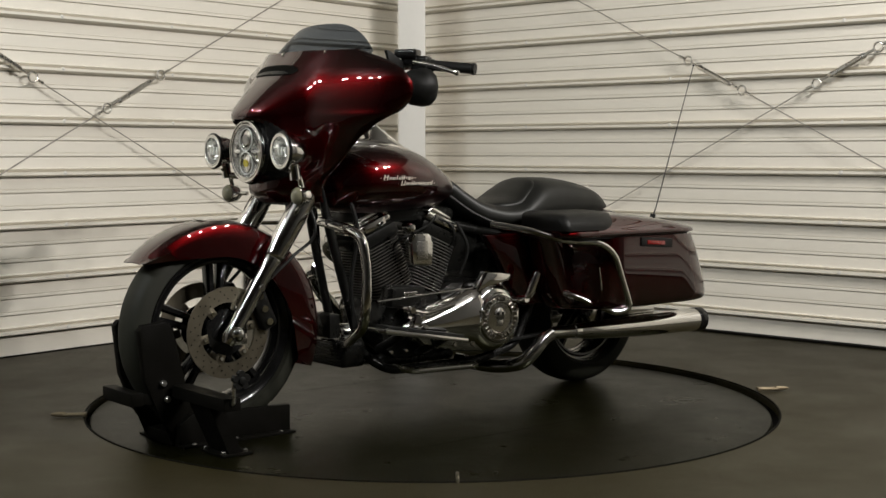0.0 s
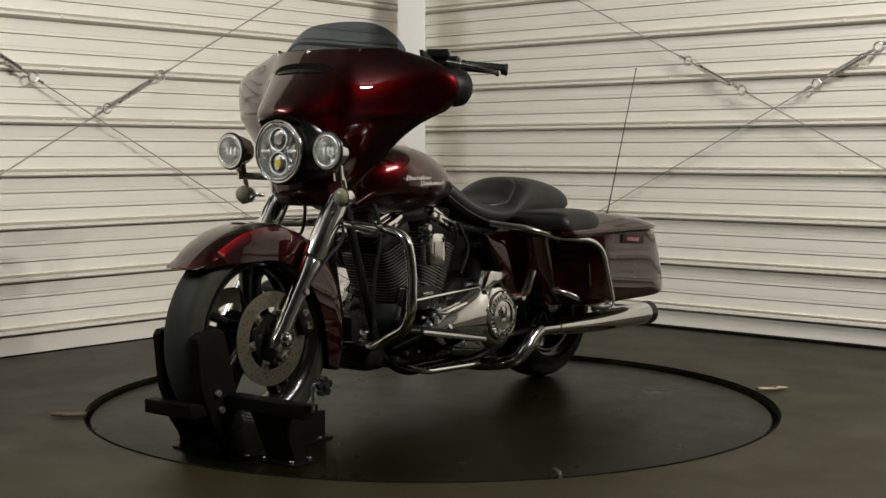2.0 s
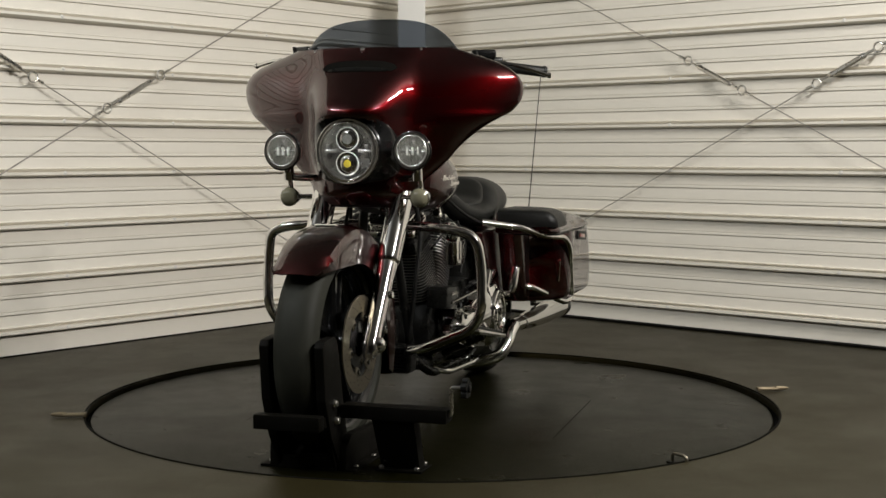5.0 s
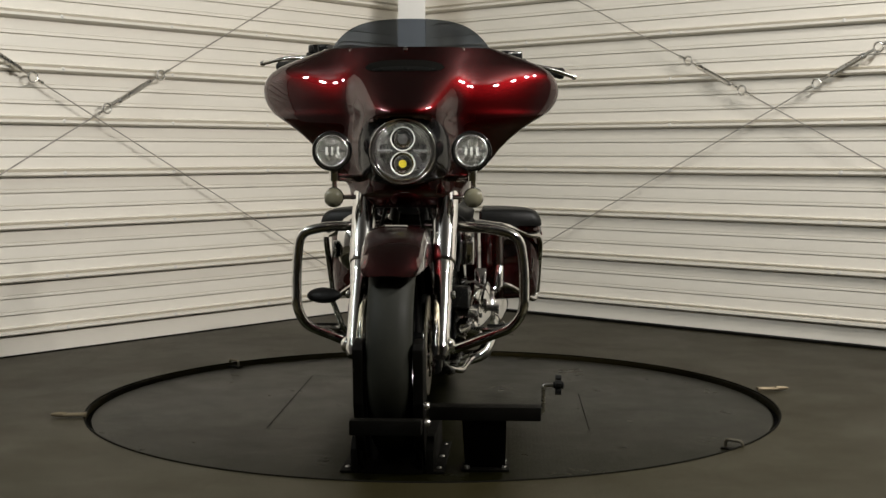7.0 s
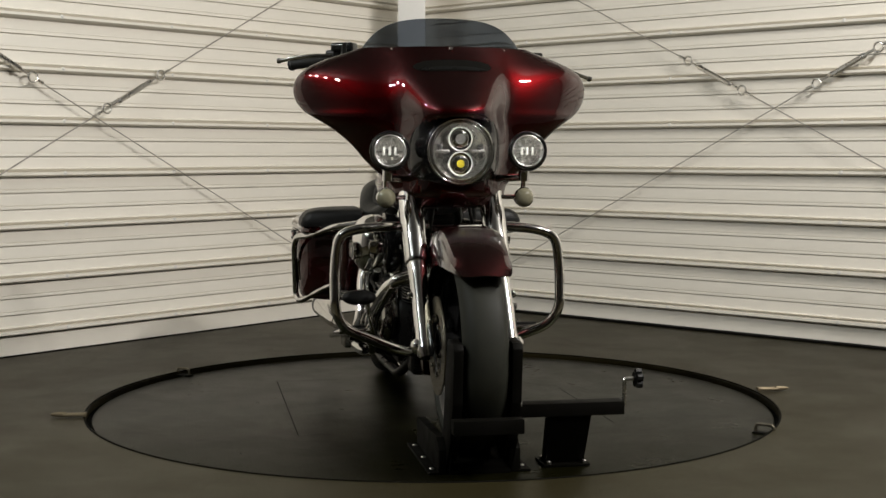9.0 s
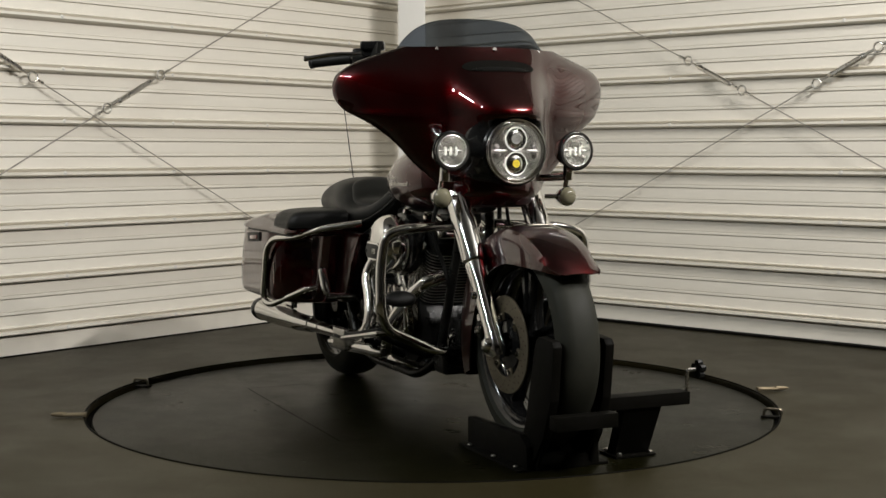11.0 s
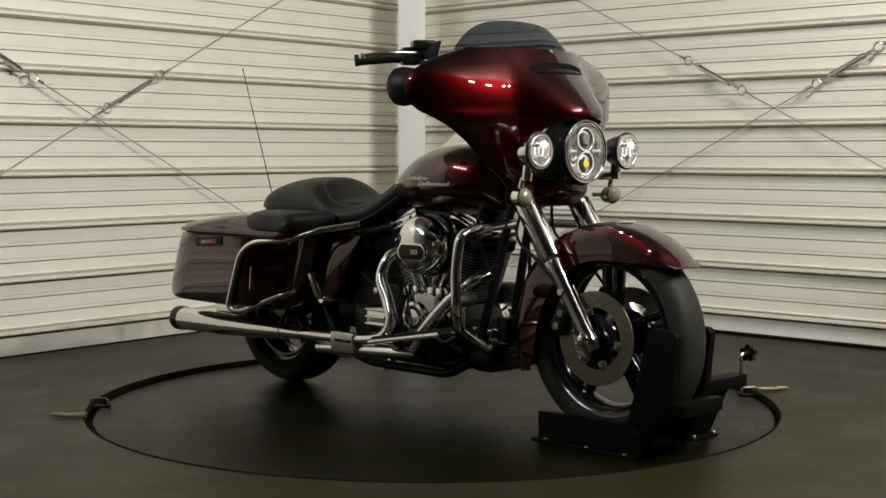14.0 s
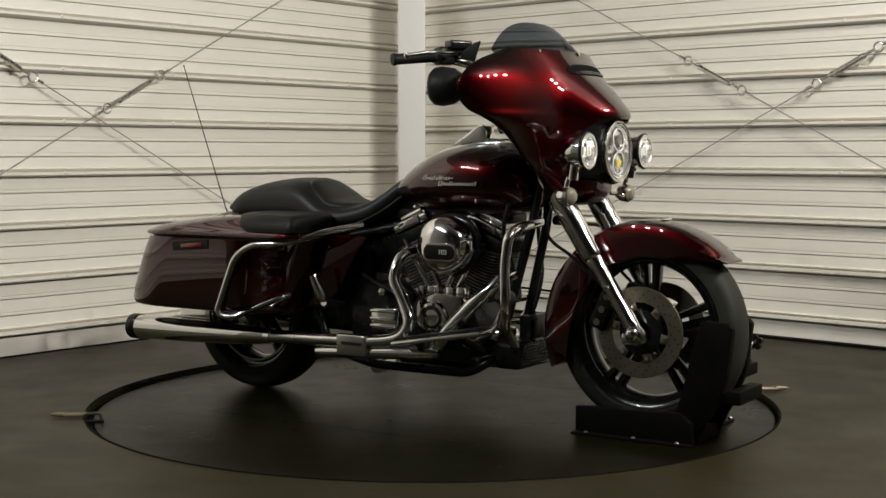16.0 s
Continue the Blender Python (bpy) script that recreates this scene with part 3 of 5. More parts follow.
# front fender: a skirted shell swept round the wheel
def fender():
    rows = [(39, 0.392, 0.382, 0.070), (41, 0.391, 0.372, 0.080), (46, 0.389, 0.345, 0.088), (54, 0.386, 0.312, 0.094), (62, 0.384, 0.288, 0.097), (75, 0.382, 0.265, 0.099), (90, 0.382, 0.256, 0.099), (107, 0.382, 0.252, 0.099),
            (129, 0.384, 0.252, 0.099), (150, 0.387, 0.250, 0.099), (172, 0.390, 0.262, 0.099), (190, 0.393, 0.280, 0.099), (204, 0.396, 0.312, 0.098)]
    rings = []
    for a, ro, ri, w in smooth_rows(rows, 4):
        a = radians(a)
        ring = []
        for t in (0.0, 0.005):
            v, top, m = w - t, ro - t, (ro + ri) / 2
            sec = [(-v, ri), (-v, m), (-v * 0.985, max(m, top - 0.035)), (-v * 0.90, max(m, top - 0.016)), (-v * 0.66, top - 0.005), (-v * 0.33, top - 0.001), (0, top)]
            sec += [(-x, r) for x, r in sec[-2::-1]]
            ring += sec if t == 0.0 else sec[::-1]
        rings.append([(x, FY - r * math.cos(a), FZ + 0.004 + r * math.sin(a)) for x, r in ring])
    return loft(rings)


part("front_fender", fender(), RED, bike, "glossy dark red skirted front fender")
part("fender_emblem", box(0, -0.985, 0.7365, 0.07, 0.03, 0.004, 0.002, (-6, 0, 0)), EMBLEM, bike)

# forks
for s in (-1, 1):
    A0, A1 = Vector((s * 0.138, -0.960, 0.335)), Vector((s * 0.138, -0.590, 0.900))
    at = lambda t: A0.lerp(A1, t)
    leg = part("fork_leg", tube([at(-0.03), at(0.0), at(0.02), at(0.10), at(0.40), at(0.46), at(0.475)], [0.020, 0.029, 0.031, 0.028, 0.030, 0.034, 0.032], 20), CHROME, bike, "polished chrome fork leg")
    part("fork_cover", tube([at(0.47), at(0.48), at(0.49), at(0.74), at(0.98)], [0.032, 0.038, 0.039, 0.041, 0.041], 20), CHROME, leg)
    part("axle_cap", lathe([(0, 0.046), (0.014, 0.045), (0.022, 0.038), (0.027, 0.026), (0.027, -0.02)], (s * 0.137, FY, FZ), (s, 0, 0), 16), CHROME, leg)
    part("pinch_clamp", box(s * 0.137, FY + 0.012, FZ - 0.018, 0.046, 0.06, 0.04, 0.010), CHROME, leg)
    part("reflector", lathe([(0, 0.010), (0.010, 0.010), (0.013, 0.006), (0.013, 0)], at(0.30) + Vector((s * 0.030, 0, 0)), (s, 0, 0), 12), CHROME, leg)
    cal = part("brake_caliper", box(s * 0.098, FY + 0.128, FZ + 0.075, 0.062, 0.062, 0.150, 0.014, (24, 0, 0), 3), BLACK, bike, "black brake caliper")
    for dz in (-0.045, 0.0, 0.045):
        part("bolt", lathe([(0, 0.008), (0.012, 0.008), (0.014, 0.005), (0.014, 0)], (s * 0.129, FY + 0.128 - dz * 0.42, FZ + 0.075 + dz), (s, 0, 0), 12), CHROME, cal)
    part("brake_hose", tube(curve([(s * 0.11, FY + 0.13, FZ + 0.15), (s * 0.12, FY + 0.25, FZ + 0.25), (s * 0.10, FY + 0.36, FZ + 0.33), (s * 0.06, FY + 0.34, FZ + 0.48)]), 0.006, 8), PLASTIC, bike)
part("axle", tube([(-0.15, FY, FZ), (0.15, FY, FZ)], 0.012, 12), CHROME, bike)
part("fork_bridge", box(0, -0.645, 0.792, 0.24, 0.07, 0.024, 0.010), BLACK, bike, "black fork bridge")
part("steering_head", tube([(0, -0.585, 0.77), (0, -0.50, 0.98)], 0.036, 16), BLACK, bike)


# fairing: slices from the cowl under the headlight up to the screen; a nose in the middle, wings on both sides
FAIRING = smooth_rows([  # z, nose y, nose half width, wing y, half width, rear y
    (0.795, -0.712, 0.150, -0.700, 0.178, -0.600), (0.825, -0.744, 0.150, -0.726, 0.186, -0.608), (0.855, -0.752, 0.150, -0.718, 0.193, -0.612), (0.885, -0.757, 0.150, -0.700, 0.218, -0.610),
    (0.915, -0.768, 0.150, -0.688, 0.252, -0.600), (0.950, -0.784, 0.150, -0.684, 0.286, -0.588), (0.990, -0.796, 0.150, -0.684, 0.318, -0.576), (1.030, -0.806, 0.147, -0.686, 0.360, -0.562), (1.062, -0.816, 0.142, -0.690, 0.402, -0.547),
    (1.080, -0.824, 0.138, -0.691, 0.430, -0.532), (1.096, -0.830, 0.136, -0.692, 0.456, -0.514), (1.115, -0.822, 0.142, -0.692, 0.482, -0.485), (1.150, -0.790, 0.158, -0.688, 0.506, -0.466),
    (1.190, -0.750, 0.175, -0.676, 0.512, -0.463), (1.225, -0.712, 0.195, -0.658, 0.498, -0.474), (1.255, -0.680, 0.215, -0.640, 0.462, -0.484), (1.280, -0.658, 0.230, -0.625, 0.405, -0.492),
    (1.303, -0.640, 0.240, -0.612, 0.335, -0.508), (1.320, -0.628, 0.240, -0.605, 0.285, -0.520)], 3)
FAIRING_Z = [r[0] for r in FAIRING]


def fairing_row(z):
    return [z] + [float(np.interp(z, FAIRING_Z, [r[c] for r in FAIRING])) for c in range(1, 6)]


def fairing_y(x, row):
    z, yn, wn, yw, w, yr = row
    u = min(1.0, abs(x) / w)
    a = yn + 0.09 * (abs(x) / wn) ** 2.7
    b = yw + (yr - yw) * (0.80 * u ** 1.9 + 0.20 * (1 - math.sqrt(max(0.0, 1 - u ** 8))))
    k = 0.026
    lo = min(a, b)
    return lo - k * math.log(math.exp(-(a - lo) / k) + math.exp(-(b - lo) / k)) + k * math.log(2) * math.exp(-abs(a - b) / 0.03) * 0.3


def fairing():
    rings = []
    for row in FAIRING:
        rings.append([(row[4] * math.sin(u), fairing_y(row[4] * math.sin(u), row), row[0]) for u in [math.pi * (k / 72 - 0.5) for k in range(73)]])
    bm = loft(rings, closed=False)
    gone = []
    for f in bm.faces:
        c = f.calc_center_median()
        q = (c.z - 0.979) / 0.113
        if (abs(c.x) / (0.140 * (1 - 0.10 * q))) ** 3.2 + abs(q / 0.92) ** 3.2 < 1:
            gone.append(f)
    bmesh.ops.delete(bm, geom=gone, context="FACES")
    return solid(bm, -0.006)


fair = part("fairing", fairing(), RED, bike, "glossy dark red batwing fairing")
part("inner_fairing", body([(-0.62, 0, 0.14, 0.90, 1.20, 3), (-0.56, 0, 0.26, 1.00, 1.26, 3), (-0.53, 0, 0.36, 1.04, 1.275, 3), (-0.49, 0, 0.430, 1.09, 1.255, 3), (-0.475, 0, 0.42, 1.11, 1.24, 3)], 32), PLASTIC, bike, "black plastic inner fairing")


def vent_patch(half, z0, z1, proud):
    """A slim lens-shaped piece of the nose under the windshield."""
    rings = []
    for i in range(7):
        ring = []
        for k in range(25):
            u = -1 + k / 12
            mid, h = (z0 + z1) / 2 - 0.006 * u * u, (z1 - z0) / 2 * (1 - abs(u) ** 4) ** 0.5
            z = mid + h * (i / 3 - 1)
            ring.append((half * u, fairing_y(half * u, fairing_row(z)) - proud, z))
        rings.append(ring)
    return solid(loft(rings, closed=False), 0.003)


vent = part("fairing_vent", vent_patch(0.135, 1.238, 1.277, 0.010), PIT, fair, "dark air vent")
part("vent_blade", vent_patch(0.110, 1.243, 1.255, 0.013), BLACK, vent)


def screen():
    rings = []
    for i in range(15):
        t = i / 14
        ring = []
        for k in range(41):
            u = -1 + 2 * k / 40
            x = 0.300 * u * (1 - 0.06 * t)
            zb = 1.312 - 0.018 * u * u
            zt = 1.432 - 0.030 * u * u - 0.078 * abs(u) ** 5
            yb = -0.640 + 0.150 * abs(u) ** 2.4
            yt = -0.485 + 0.030 * abs(u) ** 2.4
            z = zb - 0.03 + (zt - zb + 0.03) * t
            y = yb + (yt - yb) * t - 0.012 * math.sin(math.pi * t)
            ring.append((x, y, z))
        rings.append(ring)
    return solid(loft(rings, closed=False), 0.004)


shield = part("windshield", screen(), TINT, bike, "low smoked plastic windshield")
for x in (-0.19, 0, 0.19):
    part("screw", lathe([(0, 0.006), (0.006, 0.006), (0.008, 0.003), (0.008, 0)], (x, -0.645 + 0.150 * (abs(x) / 0.3) ** 2.4, 1.315), (0, -1, 0.5), 10), CHROME, shield)

# headlight
def fluted(profile, c, n):
    """A lamp bowl with fine flutes round its axis, so that it glitters."""
    bm = lathe(profile, c, (0, 1, 0), n)
    rnd = random.Random(n)
    for v in bm.verts:
        r = math.hypot(v.co.x - c[0], v.co.z - c[2])
        if r > 0.012:
            v.co.y += rnd.uniform(-0.0035, 0.0035)
    return bm


head = part("headlight", lathe([(0.070, 0.10), (0.098, 0.06), (0.106, 0.02), (0.107, 0.004), (0.103, -0.006), (0.096, -0.008), (0.094, 0.0), (0.094, 0.02)], (0.004, -0.800, 0.971), (0, 1, 0), 56), CHROME, bike, "round chrome-rimmed twin-projector headlight")
part("trim_ring", lathe([(0.111, 0.03), (0.116, 0.024), (0.117, 0.012), (0.112, 0.006), (0.108, 0.010)], (0.004, -0.800, 0.971), (0, 1, 0), 56), GLOSS_BLACK, head)
def ring(R, r, c, seg=56):
    return lathe([(R + r * math.cos(2 * math.pi * k / 10), r * math.sin(2 * math.pi * k / 10)) for k in range(10)], c, (0, 1, 0), seg, closed=True)


for R, r in ((0.1060, 0.0040), (0.0950, 0.0036)):
    part("bright_ring", ring(R, r, (0.004, -0.806, 0.971)), CHROME, head)
part("gap_ring", lathe([(0.1085, 0.004), (0.106, -0.001), (0.1035, 0.001)], (0.004, -0.802, 0.971), (0, 1, 0), 56), BLACK, head)
def headlight_surround():
    """A gloss black bezel from the fairing's rounded opening to the round lamp."""
    rings = []
    for t, lift in ((0.0, 0.03), (0.0, -0.009), (0.25, -0.014), (0.6, -0.010), (1.0, 0.0)):
        line = []
        for k in range(64):
            a = 2 * math.pi * k / 64
            c, q = math.cos(a), math.sin(a)
            x0 = 0.156 * math.copysign(abs(c) ** 0.62, c) * (1 - 0.10 * q)
            z0 = 0.979 + 0.113 * math.copysign(abs(q) ** 0.62, q)
            y0 = fairing_y(x0, fairing_row(z0))
            x1, z1, y1 = 0.004 + 0.116 * c, 0.971 + 0.116 * q, -0.784
            line.append((x0 + (x1 - x0) * t, y0 + (y1 - y0) * t + lift, z0 + (z1 - z0) * t))
        rings.append(line)
    return loft(rings, caps=False)


part("surround", headlight_surround(), GLOSS_BLACK, head, "gloss black headlight surround")
part("reflector", fluted([(0.094, 0.008), (0.090, 0.022), (0.084, 0.036), (0.072, 0.050), (0.06, 0.058), (0.045, 0.064), (0, 0.068)], (0.004, -0.800, 0.971), 36), REFLECTOR, head, flat_angle=12)
for dz in (-0.040, 0.040):
    part("projector", lathe([(0.040, 0.02), (0.042, -0.004), (0.038, -0.010), (0.034, -0.004), (0.033, 0.006), (0.026, 0.0), (0.014, -0.004), (0, -0.006)], (0.004, -0.790, 0.971 + dz), (0, 1, 0), 32), CHROME, head)
    part("halo_ring", lathe([(0.036, -0.0105), (0.0385, -0.0115), (0.040, -0.008)], (0.004, -0.790, 0.971 + dz), (0, 1, 0), 32), LED_CELL, head, "white halo ring")
    part("bulb_lens", lathe([(0.032, -0.002), (0.026, -0.010), (0.015, -0.015), (0, -0.017)], (0.004, -0.792, 0.971 + dz), (0, 1, 0), 24), LENS, head)
    # The lower core is amber, the upper one grey metal.
    part("core", lathe([(0.016 if dz > 0 else 0.0125, 0.0), (0, 0.0)], (0.004, -0.7995, 0.971 + dz), (0, 1, 0), 24), FIN_EDGE if dz > 0 else AMBER, head)
for s in (-1, 1):
    part("side_bar", box(0.004 + s * 0.058, -0.790, 0.971, 0.045, 0.02, 0.012, 0.003), REFLECTOR, head)
    part("side_bar", box(0.004 + s * 0.066, -0.788, 0.971, 0.018, 0.02, 0.045, 0.003), ALLOY, head)
part("glass", lathe([(0.095, -0.004), (0.085, -0.010), (0.05, -0.018), (0, -0.022)], (0.004, -0.800, 0.971), (0, 1, 0), 48), LENS, head)


def auxiliary_lamp(s):
    c = Vector((s * 0.229, -0.800, 0.972))
    lamp = part("auxiliary_lamp", lathe([(0, 0.085), (0.025, 0.083), (0.044, 0.068), (0.055, 0.035), (0.057, 0.010), (0.062, 0.008), (0.064, -0.002), (0.060, -0.010), (0.053, -0.010), (0.051, 0.0), (0.051, 0.008)], c, (0, 1, 0), 40), CHROME, bike, "round chrome auxiliary lamp")
    part("bezel", ring(0.0615, 0.0050, c + Vector((0, -0.003, 0)), 40), GLOSS_BLACK, lamp, "black bezel")
    part("reflector", fluted([(0.051, 0.004), (0.047, 0.016), (0.041, 0.027), (0.034, 0.036), (0.02, 0.044), (0, 0.047)], c, 26), REFLECTOR, lamp, flat_angle=12)
    part("inner_ring", ring(0.0505, 0.0035, c + Vector((0, -0.008, 0)), 40), REFLECTOR, lamp)
    part("bright_ring", ring(0.0560, 0.0036, c + Vector((0, -0.006, 0)), 40), CHROME, lamp)
    for k in range(3):
        part("led_cell", box(c.x - 0.018 + 0.018 * k, c.y + 0.010, c.z, 0.008, 0.012, 0.026, 0.002), LED_CELL, lamp)
    part("cross_bar", box(c.x, c.y + 0.012, c.z, 0.088, 0.010, 0.008, 0.003), REFLECTOR, lamp)
    part("glass", lathe([(0.052, -0.004), (0.03, -0.012), (0, -0.015)], c, (0, 1, 0), 32), LENS, lamp)
    part("bracket", join(tube(bent([(s * 0.229, -0.765, 0.915), (s * 0.229, -0.745, 0.885), (s * 0.19, -0.72, 0.882), (s * 0.13, -0.66, 0.880)], 0.02), 0.013, 12),
                         tube([(s * 0.229, -0.755, 0.925), (s * 0.229, -0.748, 0.875)], 0.018, 12)), CHROME, lamp)
    sig = part("turn_signal", lathe([(0, 0.050), (0.018, 0.047), (0.030, 0.032), (0.033, 0.010), (0.034, 0.0), (0.031, -0.004)], (s * 0.233, -0.740, 0.818), (0, 1, 0), 28), CHROME, bike, "small chrome turn signal with smoked lens")
    part("lens", lathe([(0.031, -0.004), (0.025, -0.015), (0.013, -0.021), (0, -0.022)], (s * 0.233, -0.740, 0.818), (0, 1, 0), 24), SMOKE_LENS, sig)
    part("stem", join(tube([(s * 0.233, -0.722, 0.84), (s * 0.233, -0.735, 0.885)], 0.009, 10), tube([(s * 0.21, -0.715, 0.818), (s * 0.165, -0.70, 0.818)], 0.008, 10)), CHROME, sig)


for s in (-1, 1):
    auxiliary_lamp(s)

# handlebar, controls and mirrors
BARS = {1: ((0.40, -0.290, 1.272), (0.538, -0.205, 1.256)), -1: ((-0.385, -0.290, 1.298), (-0.510, -0.198, 1.284))}
for s in (-1, 1):
    g0, g1 = (Vector(p) for p in BARS[s])
    d = (g1 - g0).normalized()
    part("handlebar", tube(bent([(s * 0.02, -0.42, 1.20), (s * 0.18, -0.42, 1.235), (s * 0.27, -0.37, 1.275), g0], 0.06), 0.016, 14), CHROME, bike, "chrome handlebar tube")
    grip = part("grip", tube([g0, g0 + d * 0.008, g0 + d * 0.012, g1 - d * 0.012, g1 - d * 0.010, g1], [0.022, 0.022, 0.019, 0.019, 0.022, 0.020], 18), PLASTIC, bike, "black rubber hand grip")
    hz = g0.z
    part("switch_box", box(g0.x - s * 0.030, g0.y - 0.020, hz + 0.002, 0.062, 0.058, 0.062, 0.012, (0, 0, s * 30), 3), BLACK, bike, "black switch housing")
    part("master_cylinder", join(box(g0.x - s * 0.055, g0.y - 0.062, hz + 0.040, 0.085, 0.055, 0.032, 0.010, (0, 0, s * 28), 3), box(g0.x - s * 0.05, g0.y - 0.055, hz + 0.016, 0.06, 0.035, 0.03, 0.008, (0, 0, s * 28))), GLOSS_BLACK, bike, "black fluid reservoir")
    lv = Vector((0.577, -0.323, 1.237)) if s > 0 else Vector((-0.556, -0.291, 1.292))
    a = Vector((g0.x - s * 0.01, g0.y - 0.070, hz + 0.010))
    m1 = a.lerp(lv, 0.5) + Vector((0, -0.010, 0.006))
    part("lever", join(tube(curve([a, m1, lv]), 0.0075, 10), lathe([(0, -0.011), (0.008, -0.008), (0.011, 0), (0.008, 0.008), (0, 0.011)], lv, (1, 0, 0), 14)), CHROME, bike, "chrome hand lever")
    mir = part("mirror", lathe([(0, -0.092), (0.040, -0.080), (0.062, -0.045), (0.068, -0.004), (0.064, 0.020), (0.052, 0.034), (0.030, 0.042), (0.0, 0.044)], (s * 0.405, -0.330, 1.194), (s * 0.25, 1, 0), 36), PLASTIC, bike, "black mirror pod behind the fairing")
    part("mirror_arm", tube([(s * 0.36, -0.49, 1.19), (s * 0.39, -0.40, 1.19)], 0.02, 12), PLASTIC, mir)
    part("deflector", prism([(g0.y - 0.13, hz - 0.02), (g0.y - 0.155, hz + 0.050), (g0.y - 0.135, hz + 0.045), (g0.y - 0.08, hz + 0.012), (g0.y - 0.08, hz - 0.008)], 0, s * 0.33, s * 0.345, 0.002), PLASTIC, bike)
    part("control_cable", tube(curve([(s * 0.33, -0.33, hz), (s * 0.25, -0.40, hz - 0.05), (s * 0.12, -0.46, 1.10), (s * 0.05, -0.50, 0.95)]), 0.007, 8), PLASTIC, bike)

# tank
tank = part("fuel_tank", body([(-0.515, 0, 0.05, 0.80, 0.90, 2.2), (-0.485, 0, 0.115, 0.760, 0.950, 2.3), (-0.42, 0, 0.170, 0.742, 0.985, 2.4), (-0.34, 0, 0.198, 0.736, 1.000, 2.4), (-0.24, 0, 0.203, 0.736, 1.000, 2.35), (-0.12, 0, 0.185, 0.742, 0.978, 2.3),
                               (-0.01, 0, 0.142, 0.755, 0.928, 2.2), (0.06, 0, 0.098, 0.775, 0.880, 2.1), (0.11, 0, 0.045, 0.80, 0.845, 2)], 40, 5), RED, bike, "glossy dark red teardrop fuel tank")
part("tank_console", body([(-0.42, 0, 0.030, 0.970, 1.008, 2.4), (-0.36, 0, 0.040, 0.975, 1.020, 2.4), (-0.26, 0, 0.044, 0.975, 1.018, 2.4), (-0.14, 0, 0.042, 0.955, 0.996, 2.4), (-0.02, 0, 0.038, 0.90, 0.950, 2.4), (0.08, 0, 0.030, 0.84, 0.890, 2.4)], 20), CHROME, tank, "chrome tank console")
part("dash_wedge", prism([(-0.120, 0.985), (-0.195, 1.030), (-0.262, 1.074), (-0.282, 1.066), (-0.290, 0.990)], 0, -0.036, 0.036, 0.008), CHROME, tank, "chrome wedge on top of the tank")
part("ignition_panel", join(box(0, -0.385, 1.050, 0.12, 0.07, 0.035, 0.012, (35, 0, 0), 3), lathe([(0, 0.03), (0.024, 0.028), (0.028, 0.02), (0.028, 0)], (0, -0.355, 1.050), (0, 0.6, 1), 20)), CHROME, bike, "chrome ignition panel")


def tank_emblem(s):
    """The maker's script as plain raised bars in two short rows."""
    bm = bmesh.new()
    rnd = random.Random(5)
    for y0, y1, z in ((-0.360, -0.205, 0.8735), (-0.285, -0.095, 0.8530)):
        y, first = y0 + 0.012, True
        bm = join(bm, box(0, (y0 + y1) / 2, z + 0.0005, 0.003, y1 - y0, 0.0022, 0.0006))
        while y < y1 - 0.012:
            w = 0.020 if first else rnd.uniform(0.008, 0.015)
            h = 0.020 if first else rnd.choice((0.009, 0.010, 0.011, 0.016))
            up = 0.0 if h < 0.015 else 0.0025
            for e in ((0.18, 0.82) if w > 0.010 else (0.5,)):
                bm = join(bm, box(0, y + w * e, z + up, 0.003, 0.0036, h, 0.0008, (-14, 0, 0)))
            if rnd.random() < 0.7:
                bm = join(bm, box(0, y + w / 2, z + rnd.choice((-0.004, 0.0, 0.004)), 0.003, w * 0.7, 0.0028, 0.0006))
            y += w + 0.003
            first = False
    for v in bm.verts:
        if s < 0:
            v.co.y = -0.455 - v.co.y
        y, z = v.co.y, v.co.z
        w = float(np.interp(y, [-0.42, -0.34, -0.24, -0.12, -0.01, 0.06], [0.170, 0.198, 0.203, 0.185, 0.142, 0.098]))
        hi = float(np.interp(y, [-0.42, -0.34, -0.24, -0.12, -0.01, 0.06], [0.985, 1.0, 1.0, 0.978, 0.928, 0.880]))
        lo = float(np.interp(y, [-0.42, -0.34, -0.24, -0.12, -0.01, 0.06], [0.742, 0.736, 0.736, 0.742, 0.755, 0.775]))
        q = min(0.98, abs(z - (lo + hi) / 2) / ((hi - lo) / 2))
        v.co.x = s * (w * (1 - q ** 2.35) ** (1 / 2.35) + 0.001 + (0.002 if v.co.x > 0 else 0))
    return part("tank_emblem", bm, EMBLEM, tank, "silver script emblem")


for s in (-1, 1):
    tank_emblem(s)

# seat
seat = part("seat", body([(0.030, 0, 0.045, 0.835, 0.893, 2.3), (0.085, 0, 0.080, 0.765, 0.868, 2.4), (0.14, 0, 0.110, 0.715, 0.825, 2.5), (0.20, 0, 0.140, 0.680, 0.786, 2.6), (0.29, 0, 0.172, 0.662, 0.763, 2.6), (0.37, 0, 0.188, 0.655, 0.774, 2.6), (0.43, 0, 0.188, 0.655, 0.815, 2.6),
                          (0.49, 0, 0.182, 0.660, 0.853, 2.6), (0.56, 0, 0.172, 0.668, 0.866, 2.6), (0.65, 0, 0.160, 0.675, 0.860, 2.6), (0.75, 0, 0.146, 0.685, 0.843, 2.6), (0.85, 0, 0.125, 0.70, 0.812, 2.5), (0.925, 0, 0.085, 0.72, 0.760, 2.3)], 40, 5), LEATHER, bike, "black vinyl two-up seat")
